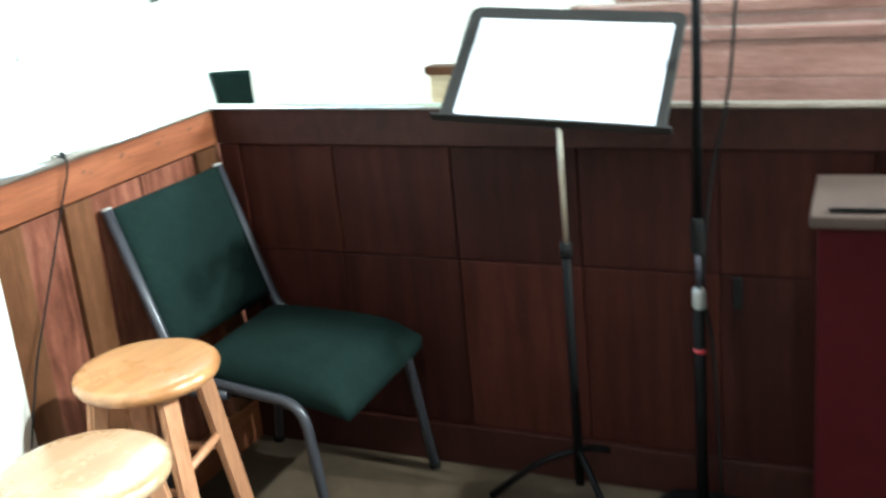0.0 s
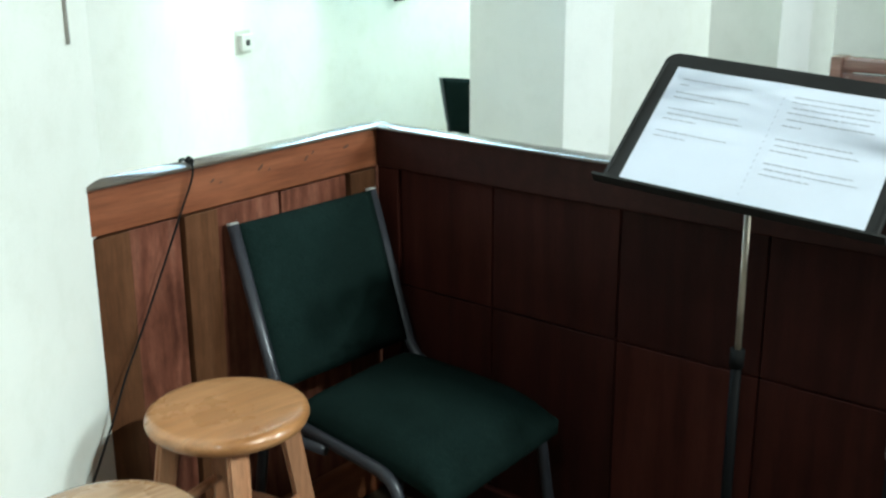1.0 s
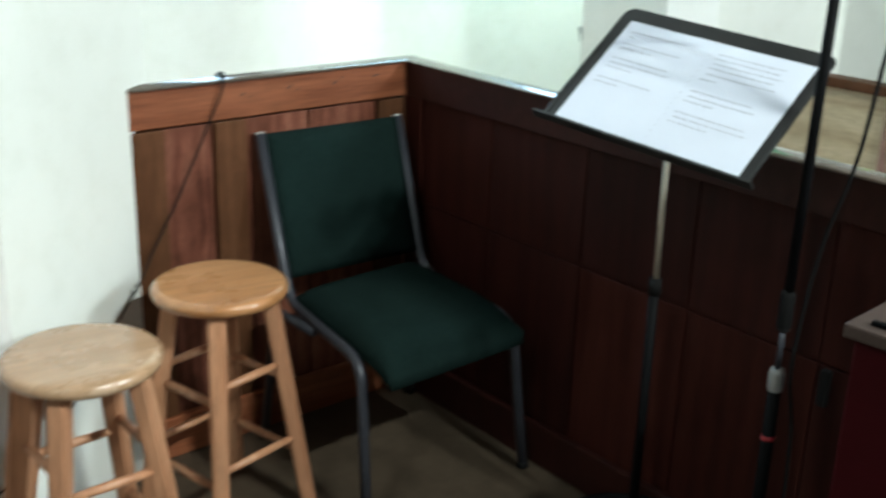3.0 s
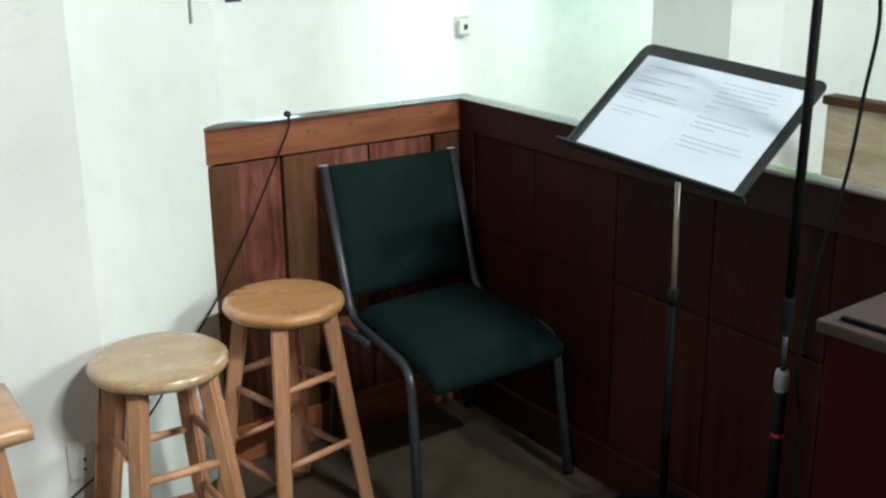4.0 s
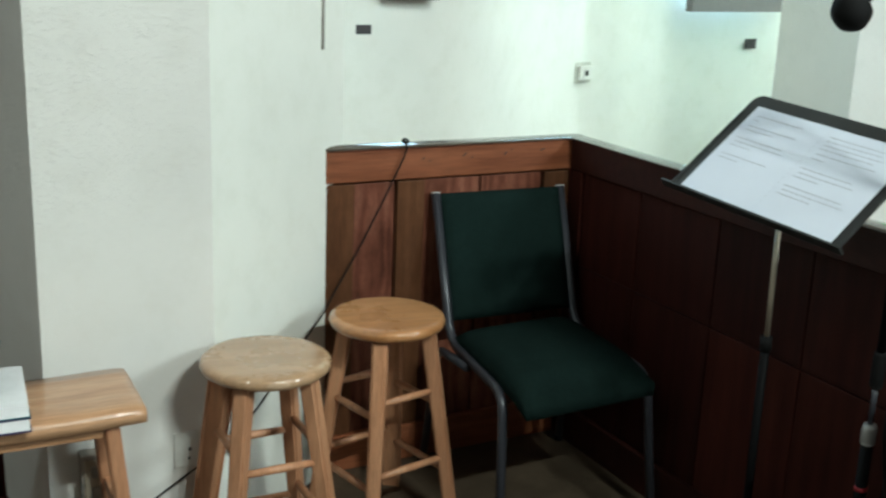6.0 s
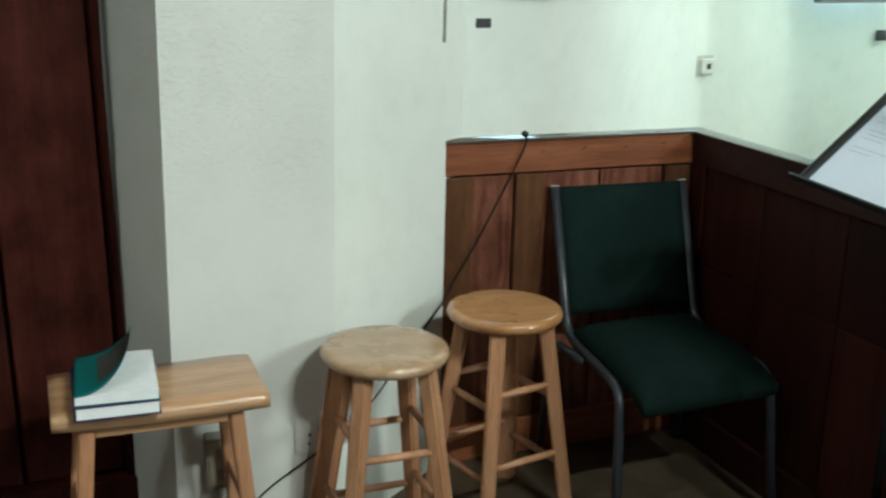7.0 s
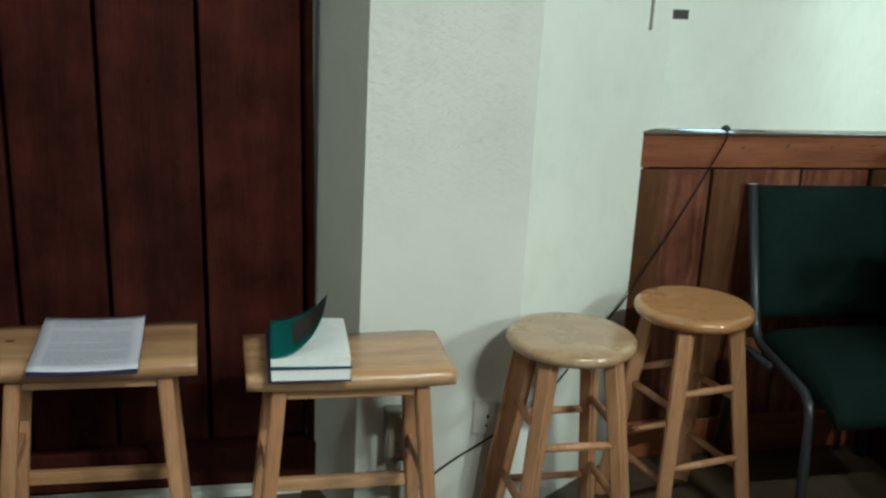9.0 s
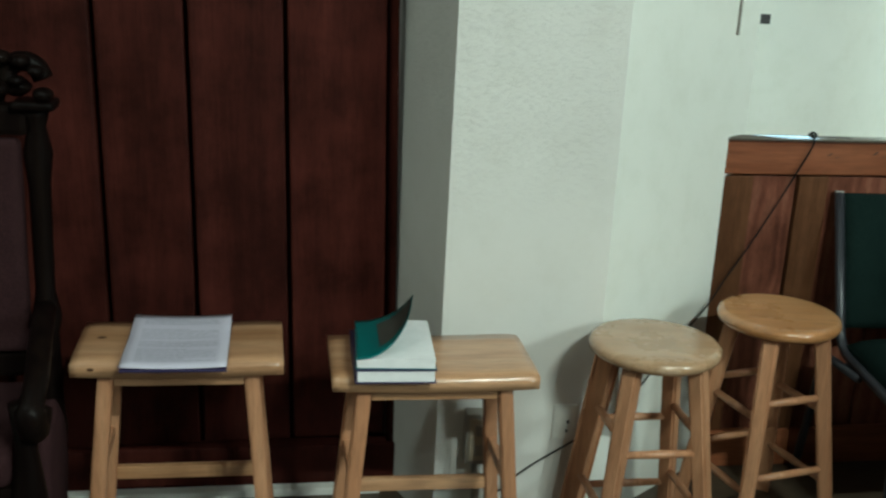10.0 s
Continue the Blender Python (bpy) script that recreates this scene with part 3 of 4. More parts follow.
# ---- stools ----


def round_stool(name, x, y, turn, label, seat_mat):
    s = thing(name, pose(x, y, 0, 0, 0, turn), label, "stool", "round stools by the wall")
    prof = [(0.0, 0.576), (0.13, 0.576), (0.146, 0.579), (0.1555, 0.586), (0.159, 0.596), (0.157, 0.605), (0.150, 0.611), (0.138, 0.613), (0.07, 0.6132), (0.0, 0.6132)]
    part("seat", lathe(prof, 56), seat_mat, s, smooth=True, m=pose(0, 0, 0, 0, 0, -turn - 8))

    def at(k, z):
        r = 0.202 - 0.155 * z
        a = math.pi / 2 * k
        return Vector((r * math.cos(a), r * math.sin(a), z))

    for k in range(4):
        a = math.pi / 2 * k
        bm = bmesh.new()
        lo, hi = at(k, 0.0), at(k, 0.578)
        made = bmesh.ops.create_cube(bm, size=1)["verts"]
        for q in made:
            top = q.co.z > 0
            w = 0.041 if top else 0.036
            q.co = (hi if top else lo) + Vector((math.cos(a), math.sin(a), 0)) * q.co.x * w + Vector((-math.sin(a), math.cos(a), 0)) * q.co.y * w
        bmesh.ops.bevel(bm, geom=list(bm.edges), offset=0.006, segments=3, affect="EDGES")
        part("leg", bm, BIRCH_Z, s)
    for k in range(4):
        for z in ((0.20, 0.40) if k % 2 == 0 else (0.16, 0.36)):
            p, q = at(k, z), at(k + 1, z)
            part("rung", tube([p, p.lerp(q, 0.5), q], [0.0085, 0.0105, 0.0085], 12), BIRCH_Z, s, smooth=True)
    return s


round_stool("round_stool", -0.346, -0.495, -45, "pale birch round stool with a worn flat seat", ASH_X)
round_stool("round_stool", 0.062, -0.31, -123, "honey varnished round wooden stool before the oak screen", HONEY_X)


def saddle_stool(x, y, turn, label):
    s = thing("saddle_stool", pose(x, y, 0, 0, 0, turn), label, "stool", "saddle stools by the panelling")
    L, D, T = 0.464, 0.264, 0.037
    bm = bmesh.new()
    nx, ny = 24, 6
    top, bot = [], []
    for i in range(nx + 1):
        u = 2 * i / nx - 1
        rt, rb = [], []
        for j in range(ny + 1):
            w = 2 * j / ny - 1
            z = 0.592 - 0.006 * (1 - u * u) - 0.004 * abs(w) ** 6 - 0.005 * abs(u) ** 10
            rt.append(bm.verts.new((u * L / 2, w * D / 2, z)))
            rb.append(bm.verts.new((u * L / 2, w * D / 2, 0.592 - T - 0.006 * (1 - u * u))))
        top.append(rt)
        bot.append(rb)
    for i in range(nx):
        for j in range(ny):
            bm.faces.new((top[i][j], top[i + 1][j], top[i + 1][j + 1], top[i][j + 1]))
            bm.faces.new((bot[i][j + 1], bot[i + 1][j + 1], bot[i + 1][j], bot[i][j]))
        bm.faces.new((bot[i][0], bot[i + 1][0], top[i + 1][0], top[i][0]))
        bm.faces.new((top[i][ny], top[i + 1][ny], bot[i + 1][ny], bot[i][ny]))
    for j in range(ny):
        bm.faces.new((top[0][j], top[0][j + 1], bot[0][j + 1], bot[0][j]))
        bm.faces.new((bot[nx][j], bot[nx][j + 1], top[nx][j + 1], top[nx][j]))
    sharp = [e for e in bm.edges if len(e.link_faces) == 2 and e.calc_face_angle() > 0.6]
    bmesh.ops.bevel(bm, geom=sharp, offset=0.006, segments=3, affect="EDGES")
    part("seat", bm, BIRCH_X, s, smooth=True)

    def leg_at(sx, sy, z):
        f = (0.545 - z) / 0.545
        return Vector((sx * (0.160 + 0.046 * f), sy * (0.096 + 0.040 * f), z))

    for sx in (-1, 1):
        for sy in (-1, 1):
            part("leg", beam(leg_at(sx, sy, 0.0), leg_at(sx, sy, 0.552), 0.033, 0.033, 1.0, 0.004), BIRCH_Z, s)
    for sy in (-1, 1):
        a, c = leg_at(-1, sy, 0.532), leg_at(1, sy, 0.532)
        part("apron", box((a.x + 0.018, a.y - 0.009, 0.520), (c.x - 0.018, a.y + 0.009, 0.5515), 0.003), BIRCH_X, s)
    for sx in (-1, 1):
        a, c = leg_at(sx, -1, 0.31), leg_at(sx, 1, 0.31)
        part("stretcher", box((a.x - 0.009, a.y + 0.012, 0.295), (a.x + 0.009, c.y - 0.012, 0.325), 0.003), BIRCH_Z, s)
    a, c = leg_at(-1, 1, 0.19), leg_at(1, 1, 0.19)
    part("stretcher", box((a.x + 0.016, a.y - 0.010, 0.172), (c.x - 0.016, a.y + 0.010, 0.206), 0.003), BIRCH_X, s)
    return s


saddle_stool(-0.895, -0.505, -1.0, "pale birch saddle stool carrying two books")
knotty = saddle_stool(-1.463, -0.398, -0.5, "pale birch saddle stool with a dark knot, carrying a printed sheet")
KNOT = plain("dark_knot", (0.085, 0.038, 0.018), 0.35, 0.0, 0.3, 200.0)
part("knot", lathe([(0.0, -0.002), (0.0085, -0.002), (0.0080, 0.0004), (0.0, 0.0007)], 14, pose(-0.182, 0.018, 0.5895) @ Matrix.Diagonal((1.35, 0.8, 1.0, 1.0))), KNOT, knotty, "small dark knot")
part("knot", lathe([(0.0, -0.002), (0.0065, -0.002), (0.0060, 0.0004), (0.0, 0.0007)], 14, pose(-0.188, -0.1318, 0.572, 90, 0, 0) @ Matrix.Diagonal((1.3, 0.7, 1.0, 1.0))), KNOT, knotty, "small dark knot")

# ---- stacking chair ----


def stack_chair(m, label, group=""):
    """Green upholstered stacking chair; local -y is its front, the back's top edge near y = 0."""
    c = thing("stacking_chair", m, label, "chair", group)
    for sx in (-1, 1):
        pts = [(sx * 0.217, 0.0, 0.862), (sx * 0.217, -0.145, 0.440), (sx * 0.235, -0.520, 0.418), (sx * 0.252, -0.575, 0.0)]
        leg = part("side_frame", tube(rounded_path(pts, 0.065, 7), 0.0135, 14), TUBE, c, "grey enamelled bent steel tube", smooth=True)
        part("end_cap", tube([(sx * 0.217, 0.0005, 0.861), (sx * 0.217, 0.0015, 0.866)], 0.0138, 14), GREY_CAP, leg, "pale grey plastic end cap", smooth=True)
        part("glide", tube([(sx * 0.252, -0.575, 0.0), (sx * 0.252, -0.575, 0.016)], 0.0165, 14), RUBBER, leg, smooth=True)
        back = part("rear_leg", tube(rounded_path([(sx * 0.236, -0.30, 0.414), (sx * 0.238, -0.10, 0.405), (sx * 0.250, -0.045, 0.0)], 0.05, 6), 0.0125, 12), TUBE, c, smooth=True)
        part("glide", tube([(sx * 0.250, -0.045, 0.0), (sx * 0.250, -0.045, 0.016)], 0.0155, 12), RUBBER, back, smooth=True)
    for y, z in ((-0.22, 0.418), (-0.47, 0.408)):
        part("cross_bar", tube([(-0.235, y, z), (0.235, y, z)], 0.010, 10), TUBE, c, smooth=True)

    def pad(w0, w1, y0, y1, z0, z1, thick, bulge, crown, droop=0.0):
        """A rounded cushion: from (y0, z0) to (y1, z1), widths w0 to w1."""
        bm = bmesh.new()
        n, k = 18, 14
        a, d = Vector((0, y0, z0)), Vector((0, y1, z1))
        along = (d - a).normalized()
        nrm = Vector((1, 0, 0)).cross(along)
        if nrm.z < 0 and abs(along.y) > 0.6:
            nrm = -nrm
        if abs(along.y) <= 0.6 and nrm.y > 0:
            nrm = -nrm
        grids = []
        for sgn in (1, -1):
            rows = []
            for i in range(n + 1):
                u = i / n
                row = []
                for j in range(k + 1):
                    w = 2 * j / k - 1
                    half = (w0 + (w1 - w0) * u) / 2
                    edge = min(1.0, (1 - abs(2 * u - 1) ** 9)) * min(1.0, (1 - abs(w) ** 9))
                    t = thick / 2 * (0.35 + 0.65 * max(0, edge) ** 0.5) * sgn
                    t += (crown * (1 - w * w) * (1 - (2 * u - 1) ** 2) if sgn > 0 else 0)
                    p = a.lerp(d, u) + Vector((w * half, 0, 0)) + nrm * (t + bulge * math.sin(math.pi * u) - droop * max(0.0, (u - 0.7) / 0.3) ** 2)
                    row.append(bm.verts.new(p))
                rows.append(row)
            grids.append(rows)
        for sgn, g in zip((1, -1), grids):
            for i in range(n):
                for j in range(k):
                    q = (g[i][j], g[i][j + 1], g[i + 1][j + 1], g[i + 1][j])
                    bm.faces.new(q if sgn > 0 else q[::-1])
        g, h = grids
        rim = [(i, 0) for i in range(n)] + [(n, j) for j in range(k)] + [(i, k) for i in range(n, 0, -1)] + [(0, j) for j in range(k, 0, -1)]
        for (i, j), (p, q) in zip(rim, rim[1:] + rim[:1]):
            bm.faces.new((g[i][j], g[p][q], h[p][q], h[i][j]))
        bmesh.ops.recalc_face_normals(bm, faces=list(bm.faces))
        return bm

    cushion = pad(0.405, 0.430, -0.150, -0.622, 0.442, 0.428, 0.100, 0.004, 0.012, 0.022)
    cushion.transform(Matrix(((1, 0, 0, -0.012), (0.085, 1, 0, 0), (0, 0, 1, 0), (0, 0, 0, 1))))
    part("seat", cushion, GREEN, c, "dark green woven seat cushion", smooth=True)
    part("backrest", pad(0.412, 0.412, -0.003, -0.122, 0.862, 0.495, 0.040, 0.0, 0.006), GREEN, c, "dark green woven back cushion", smooth=True)
    part("seat_pan", box((-0.18, -0.58, 0.378), (0.18, -0.20, 0.390), 0.004), BLACK, c)
    return c


stack_chair(pose(0.571, -0.018, 0.0, 0, 0, -2.6), "dark green upholstered stacking chair in the screen's corner", "green stacking chairs")
stack_chair(pose(4.38, 2.42, -0.352, 0, 0, 104), "dark green stacking chair by the far wall", "green stacking chairs")

# ---- music stand ----
stand = thing("music_stand", pose(0.722, -1.053, 0), "black music stand with a wide tilted desk and printed pages", "music stand")
BL, BR = Vector((0.568, -0.822, 1.046)), Vector((0.611, -1.328, 1.007))
TL, TR = Vector((0.831, -0.822, 1.251)), Vector((0.877, -1.306, 1.228))
ux = (BR - BL).normalized()
rise = (TL - BL + TR - BR) / 2
uy = (rise - ux * rise.dot(ux)).normalized()
desk_m = Matrix.Translation(BL - Vector((0.722, -1.053, 0))) @ Matrix((ux, uy, ux.cross(uy))).transposed().to_4x4()
DW, DH = (BR - BL).length, 0.338
front = 1 if ux.cross(uy).x < 0 else -1
bm = bmesh.new()
ring = []
for cx, cy, a0 in ((DW - 0.025, DH - 0.025, 0), (0.025, DH - 0.025, 90)):
    ring += [(cx + 0.025 * math.cos(radians(a0 + 15 * k)), cy + 0.025 * math.sin(radians(a0 + 15 * k))) for k in range(7)]
ring += [(0, 0), (DW, 0)]
for z in (-0.002 * front, 0.0):
    bm.verts.ensure_lookup_table()
    vs = [bm.verts.new((x, y, z)) for x, y in ring]
    bm.faces.new(vs)
    if z == 0.0:
        old = list(bm.verts)[:len(ring)]
        for k in range(len(ring)):
            j = (k + 1) % len(ring)
            bm.faces.new((old[k], old[j], vs[j], vs[k]))
bmesh.ops.recalc_face_normals(bm, faces=list(bm.faces))
desk = part("desk", bm, BLACK_SATIN, stand, "black sheet-metal desk plate", m=desk_m)
lo, hi = (-0.003, 0.020) if front > 0 else (-0.020, 0.003)
part("lip", box((-0.012, -0.006, lo), (DW + 0.014, 0.0, hi), 0.001), BLACK_SATIN, stand, m=desk_m)
part("rim", box((0.002, 0.006, -0.003), (0.008, DH - 0.03, 0.0035) if front > 0 else (0.008, DH - 0.03, 0.003), 0.001), BLACK_SATIN, stand, m=desk_m)
part("rim", box((DW - 0.008, 0.006, -0.003), (DW - 0.002, DH - 0.03, 0.0035) if front > 0 else (DW - 0.002, DH - 0.03, 0.003), 0.001), BLACK_SATIN, stand, m=desk_m)
part("bracket", box((-0.016, -0.018, 0.985), (0.016, 0.018, 1.085), 0.005), BLACK_SATIN, stand)
part("inner_tube", tube([(-0.005, -0.003, 0.70), (-0.012, -0.005, 1.00)], 0.0062, 14), BRASSY, stand, "dull steel sliding tube", smooth=True)
part("outer_tube", tube([(0, 0, 0.06), (-0.004, -0.002, 0.706)], 0.0110, 14), BLACK, stand, smooth=True)
part("collar", tube([(-0.004, -0.002, 0.675), (-0.004, -0.002, 0.712)], 0.0145, 14), RUBBER, stand, smooth=True)
for k in range(3):
    a = radians(100 + 120 * k)
    part("leg", tube(rounded_path([(0, 0, 0.16), (0.10 * math.cos(a), 0.10 * math.sin(a), 0.12), (0.235 * math.cos(a), 0.235 * math.sin(a), 0.012)], 0.05, 5), 0.009, 10), BLACK, stand, smooth=True)

# printed pages on the desk: two sheets with rows of type as plain bars
pages = thing("sheet_music", Matrix.Translation(Vector((0.722, -1.053, 0))) @ desk_m, "two white printed pages lying on the music stand", "paper")
for k in range(2):
    x0 = 0.034 + 0.2252 * k
    bm = bmesh.new()
    n = 10
    g = []
    for i in range(n + 1):
        row = []
        for j in range(n + 1):
            u, w = i / n, j / n
            lift = 0.0022 + 0.0005 * math.sin(math.pi * w) + 0.0006 * math.sin(5 * u + 2 * w + k)
            row.append(bm.verts.new((x0 + 0.225 * u, 0.008 + 0.292 * w, lift * front)))
        g.append(row)
    for i in range(n):
        for j in range(n):
            bm.faces.new((g[i][j], g[i + 1][j], g[i + 1][j + 1], g[i][j + 1]))
    sheet = part("page", bm, PAPER, pages)
    solid = sheet.modifiers.new("thickness", "SOLIDIFY")
    solid.thickness = 0.0004
    rows = ((0.90, 0.62, 0.10), (0.85, 0.08, 0.10), (0.78, 0.66, 0.10), (0.735, 0.38, 0.10), (0.635, 0.62, 0.10), (0.59, 0.66, 0.12), (0.545, 0.30, 0.10), (0.44, 0.62, 0.10), (0.395, 0.28, 0.10)) if k == 0 else (
        (0.90, 0.68, 0.08), (0.855, 0.66, 0.08), (0.81, 0.70, 0.10), (0.765, 0.66, 0.08), (0.71, 0.70, 0.10), (0.655, 0.16, 0.08), (0.54, 0.62, 0.08), (0.49, 0.66, 0.10), (0.445, 0.30, 0.08), (0.34, 0.70, 0.08), (0.295, 0.74, 0.10), (0.25, 0.40, 0.08))
    bm = bmesh.new()
    rnd = random.Random(5 + k)
    for w, ln, st in rows:
        x = st
        while x < st + ln:
            word = rnd.uniform(0.03, 0.09)
            e = min(x + word, st + ln)
            y = 0.008 + 0.292 * w
            def lf(u):
                return 0.0022 + 0.0005 * math.sin(math.pi * w) + 0.0006 * math.sin(5 * u + 2 * w + k) + 0.0009
            q = [bm.verts.new((x0 + 0.225 * uu, yy, lf(uu) * front)) for uu, yy in ((x, y - 0.0010), (e, y - 0.0010), (e, y + 0.0010), (x, y + 0.0010))]
            bm.faces.new(q)
            x = e + 0.012
    tagged(part("print_rows", bm, INK, pages, "rows of grey print"), kind="stuff")

# small printed marks down the fold between the pages
bm = bmesh.new()
for k in range(16):
    y = 0.030 + 0.0155 * k
    bm.faces.new([bm.verts.new((0.2595 + dx, y + dy, 0.0042 * front)) for dx, dy in ((-0.0008, -0.0030), (0.0008, -0.0030), (0.0008, 0.0030), (-0.0008, 0.0030))])
tagged(part("fold_mark", bm, FOLD_INK, pages, "pale dotted marks along the fold"), kind="stuff")

# ---- microphone stand ----
mic = thing("microphone_stand", pose(0.750, -1.360, 0), "black microphone stand with a silver clutch and hanging cable", "microphone stand")
part("base", lathe([(0.0, 0.0), (0.125, 0.0), (0.128, 0.008), (0.12, 0.018), (0.03, 0.028), (0.018, 0.05), (0.0, 0.05)], 36), BLACK, mic, smooth=True)
part("lower_tube", tube([(0, 0, 0.03), (0.0, 0.0, 0.58)], 0.0135, 14), BLACK, mic, smooth=True)
part("clutch", lathe([(0.0, 0.558), (0.0145, 0.558), (0.0165, 0.564), (0.0165, 0.596), (0.0135, 0.606), (0.0, 0.606)], 18), SILVER, mic, "silver twist clutch", smooth=True)
part("chrome_tube", tube([(0, 0, 0.60), (-0.001, 0.0, 0.70)], 0.0060, 12), TUBE, mic, smooth=True)
part("upper_tube", tube([(-0.001, 0, 0.69), (-0.006, -0.012, 1.56)], 0.0105, 12), BLACK, mic, smooth=True)
part("sleeve", lathe([(0.0, 0.692), (0.0125, 0.692), (0.0150, 0.700), (0.0150, 0.765), (0.0115, 0.778), (0.0, 0.778)], 16), RUBBER, mic, smooth=True)
part("marker_ring", tube([(0, 0, 0.445), (0, 0, 0.455)], 0.0142, 12), RING_RED, mic, "small red ring", smooth=True)
part("boom_clamp", box((-0.030, -0.035, 1.53), (0.020, 0.015, 1.60), 0.008), BLACK, mic)
part("boom_arm", tube([(0.03, -0.035, 1.58), (-0.006, -0.012, 1.565), (-0.11, 0.06, 1.53)], 0.007, 12), BLACK, mic, smooth=True)
mc = part("microphone", tube(smooth_path([(-0.10, 0.055, 1.535), (-0.125, 0.075, 1.515), (-0.15, 0.092, 1.495)], 4), 0.014, 14), BLACK, mic, smooth=True)
part("windscreen", lathe([(0.0, -0.045), (0.026, -0.036), (0.038, -0.012), (0.039, 0.012), (0.028, 0.038), (0.0, 0.047)], 24, Matrix.Translation((-0.150, 0.070, 1.490)) @ pose(0, 0, 0, 20, -60, 0)), RUBBER, mc, "black foam windscreen", smooth=True)
part("cable", tube(smooth_path([(0.03, -0.035, 1.575), (0.10, -0.075, 1.40), (0.085, -0.07, 1.20), (0.075, -0.055, 1.03), (0.058, -0.02, 0.85), (0.05, 0.0, 0.60), (0.055, -0.02, 0.42), (0.035, -0.04, 0.03)], 8), 0.0042, 8), RUBBER, mic, smooth=True)
part("battery_pack", box((0.040, -0.090, 0.54), (0.058, -0.068, 0.62), 0.006), RUBBER, mic)

# ---- lectern ----
lec = thing("lectern", pose(0.473, -1.635, 0, 0, 0, 4), "dark red painted lectern with a beige laminate top", "lectern")
part("body", box((0.015, -0.70, 0.0), (0.300, -0.015, 0.848), 0.006), RED, lec)
part("top", box((0.0, -0.72, 0.850), (0.308, 0.0, 0.875), 0.005), LAMINATE, lec, "beige laminate top")
part("ledge", box((0.022, -0.70, 0.8755), (0.034, -0.035, 0.884), 0.002), BLACK, lec, "black ledge strip")

# ---- things on the saddle stools ----
hymnal = thing("hymnal", pose(-0.990, -0.548, 0.5865, 0, 0, -2.0), "thick navy hymnal with white page edges on the stool", "book")
part("back_cover", box((-0.088, -0.121, 0.0), (0.088, 0.121, 0.003), 0.001), NAVY, hymnal)
part("page_block", box((-0.085, -0.118, 0.0032), (0.084, 0.117, 0.0290), 0.001), PAGES, hymnal)
part("front_cover", box((-0.088, -0.121, 0.0292), (0.088, 0.121, 0.0322), 0.001), NAVY, hymnal)
part("spine", box((-0.0905, -0.121, 0.0), (-0.0882, 0.121, 0.0322), 0.001), NAVY, hymnal)

book = thing("paperback_book", pose(-0.986, -0.546, 0.619, 0, 0, -4.0), "teal paperback with its cover curling open, on the hymnal", "book")
part("back_cover", box((-0.088, -0.119, 0.0), (0.086, 0.119, 0.0016), 0), TEAL, book)
bm = bmesh.new()
n = 12
prev = None
for i in range(n + 1):
    u = i / n
    ring = []
    for y in (-0.117, 0.117):
        ring += [(y, 0.0018), (y, 0.020 + 0.010 * u ** 1.5 - 0.006 * u ** 6)]
    vs = [bm.verts.new((-0.086 + 0.170 * u, y, z)) for y, z in (ring[0], ring[1], ring[3], ring[2])]
    if prev:
        for k in range(4):
            bm.faces.new((prev[k], prev[(k + 1) % 4], vs[(k + 1) % 4], vs[k]))
    else:
        bm.faces.new(vs)
    prev = vs
bm.faces.new(prev[::-1])
bmesh.ops.recalc_face_normals(bm, faces=list(bm.faces))
part("page_block", bm, PAGES, book, "fanned white pages")


def cover_point(u, w):
    """The curled cover: u from spine to free edge, w from the front edge to the back edge; the front corner curls highest."""
    turn = 1.42 - 0.27 * w
    R = 0.168 / turn
    a = turn * u
    return Vector((-0.087 + R * math.sin(a) * (1.05 - 0.05 * w), -0.119 + 0.238 * w + 0.115 * (1 - w) * u ** 2, 0.021 + R * (1 - math.cos(a)) * (1.05 - 0.25 * w)))


bm = bmesh.new()
nu, nw = 20, 12
g = [[bm.verts.new(cover_point(i / nu, j / nw)) for j in range(nw + 1)] for i in range(nu + 1)]
for i in range(nu):
    for j in range(nw):
        bm.faces.new((g[i][j], g[i + 1][j], g[i + 1][j + 1], g[i][j + 1]))
cover = part("front_cover", bm, TEAL, book, "glossy teal cover curling up", smooth=True)
cover.modifiers.new("thickness", "SOLIDIFY").thickness = 0.0006
bm = bmesh.new()
g = []
for i in range(11):
    row = []
    for j in range(9):
        u, w = 0.30 + 0.62 * i / 10, 0.16 + 0.66 * j / 8
        p = cover_point(u, w)
        nrm = (cover_point(u + 0.01, w) - p).cross(cover_point(u, w + 0.01) - p).normalized()
        row.append(bm.verts.new(p + nrm * 0.0012))
    g.append(row)
for i in range(10):
    for j in range(8):
        bm.faces.new((g[i][j], g[i + 1][j], g[i + 1][j + 1], g[i][j + 1]))
part("cover_print", bm, COVER_GREY, cover, "dark grey printed block", smooth=True)

folder = thing("printed_sheet", pose(-1.468, -0.418, 0.5865, 0, 0, -1.0), "printed white sheet on a dark folder lying on the stool", "paper")
part("folder", box((-0.114, -0.168, 0.0), (0.114, 0.160, 0.006), 0.002), NAVY, folder, "dark purple folder")
bm = bmesh.new()
g = [[bm.verts.new((-0.114 + 0.228 * i / 10, -0.166 + 0.326 * j / 10, 0.0085 + 0.004 * abs(i / 5 - 1) ** 2 + 0.002 * math.sin(j * 0.9))) for j in range(11)] for i in range(11)]
for i in range(10):
    for j in range(10):
        bm.faces.new((g[i][j], g[i + 1][j], g[i + 1][j + 1], g[i][j + 1]))
sheet = part("page", bm, LILAC_PAPER, folder, smooth=True)
sheet.modifiers.new("thickness", "SOLIDIFY").thickness = 0.0004
bm = bmesh.new()
rnd = random.Random(11)
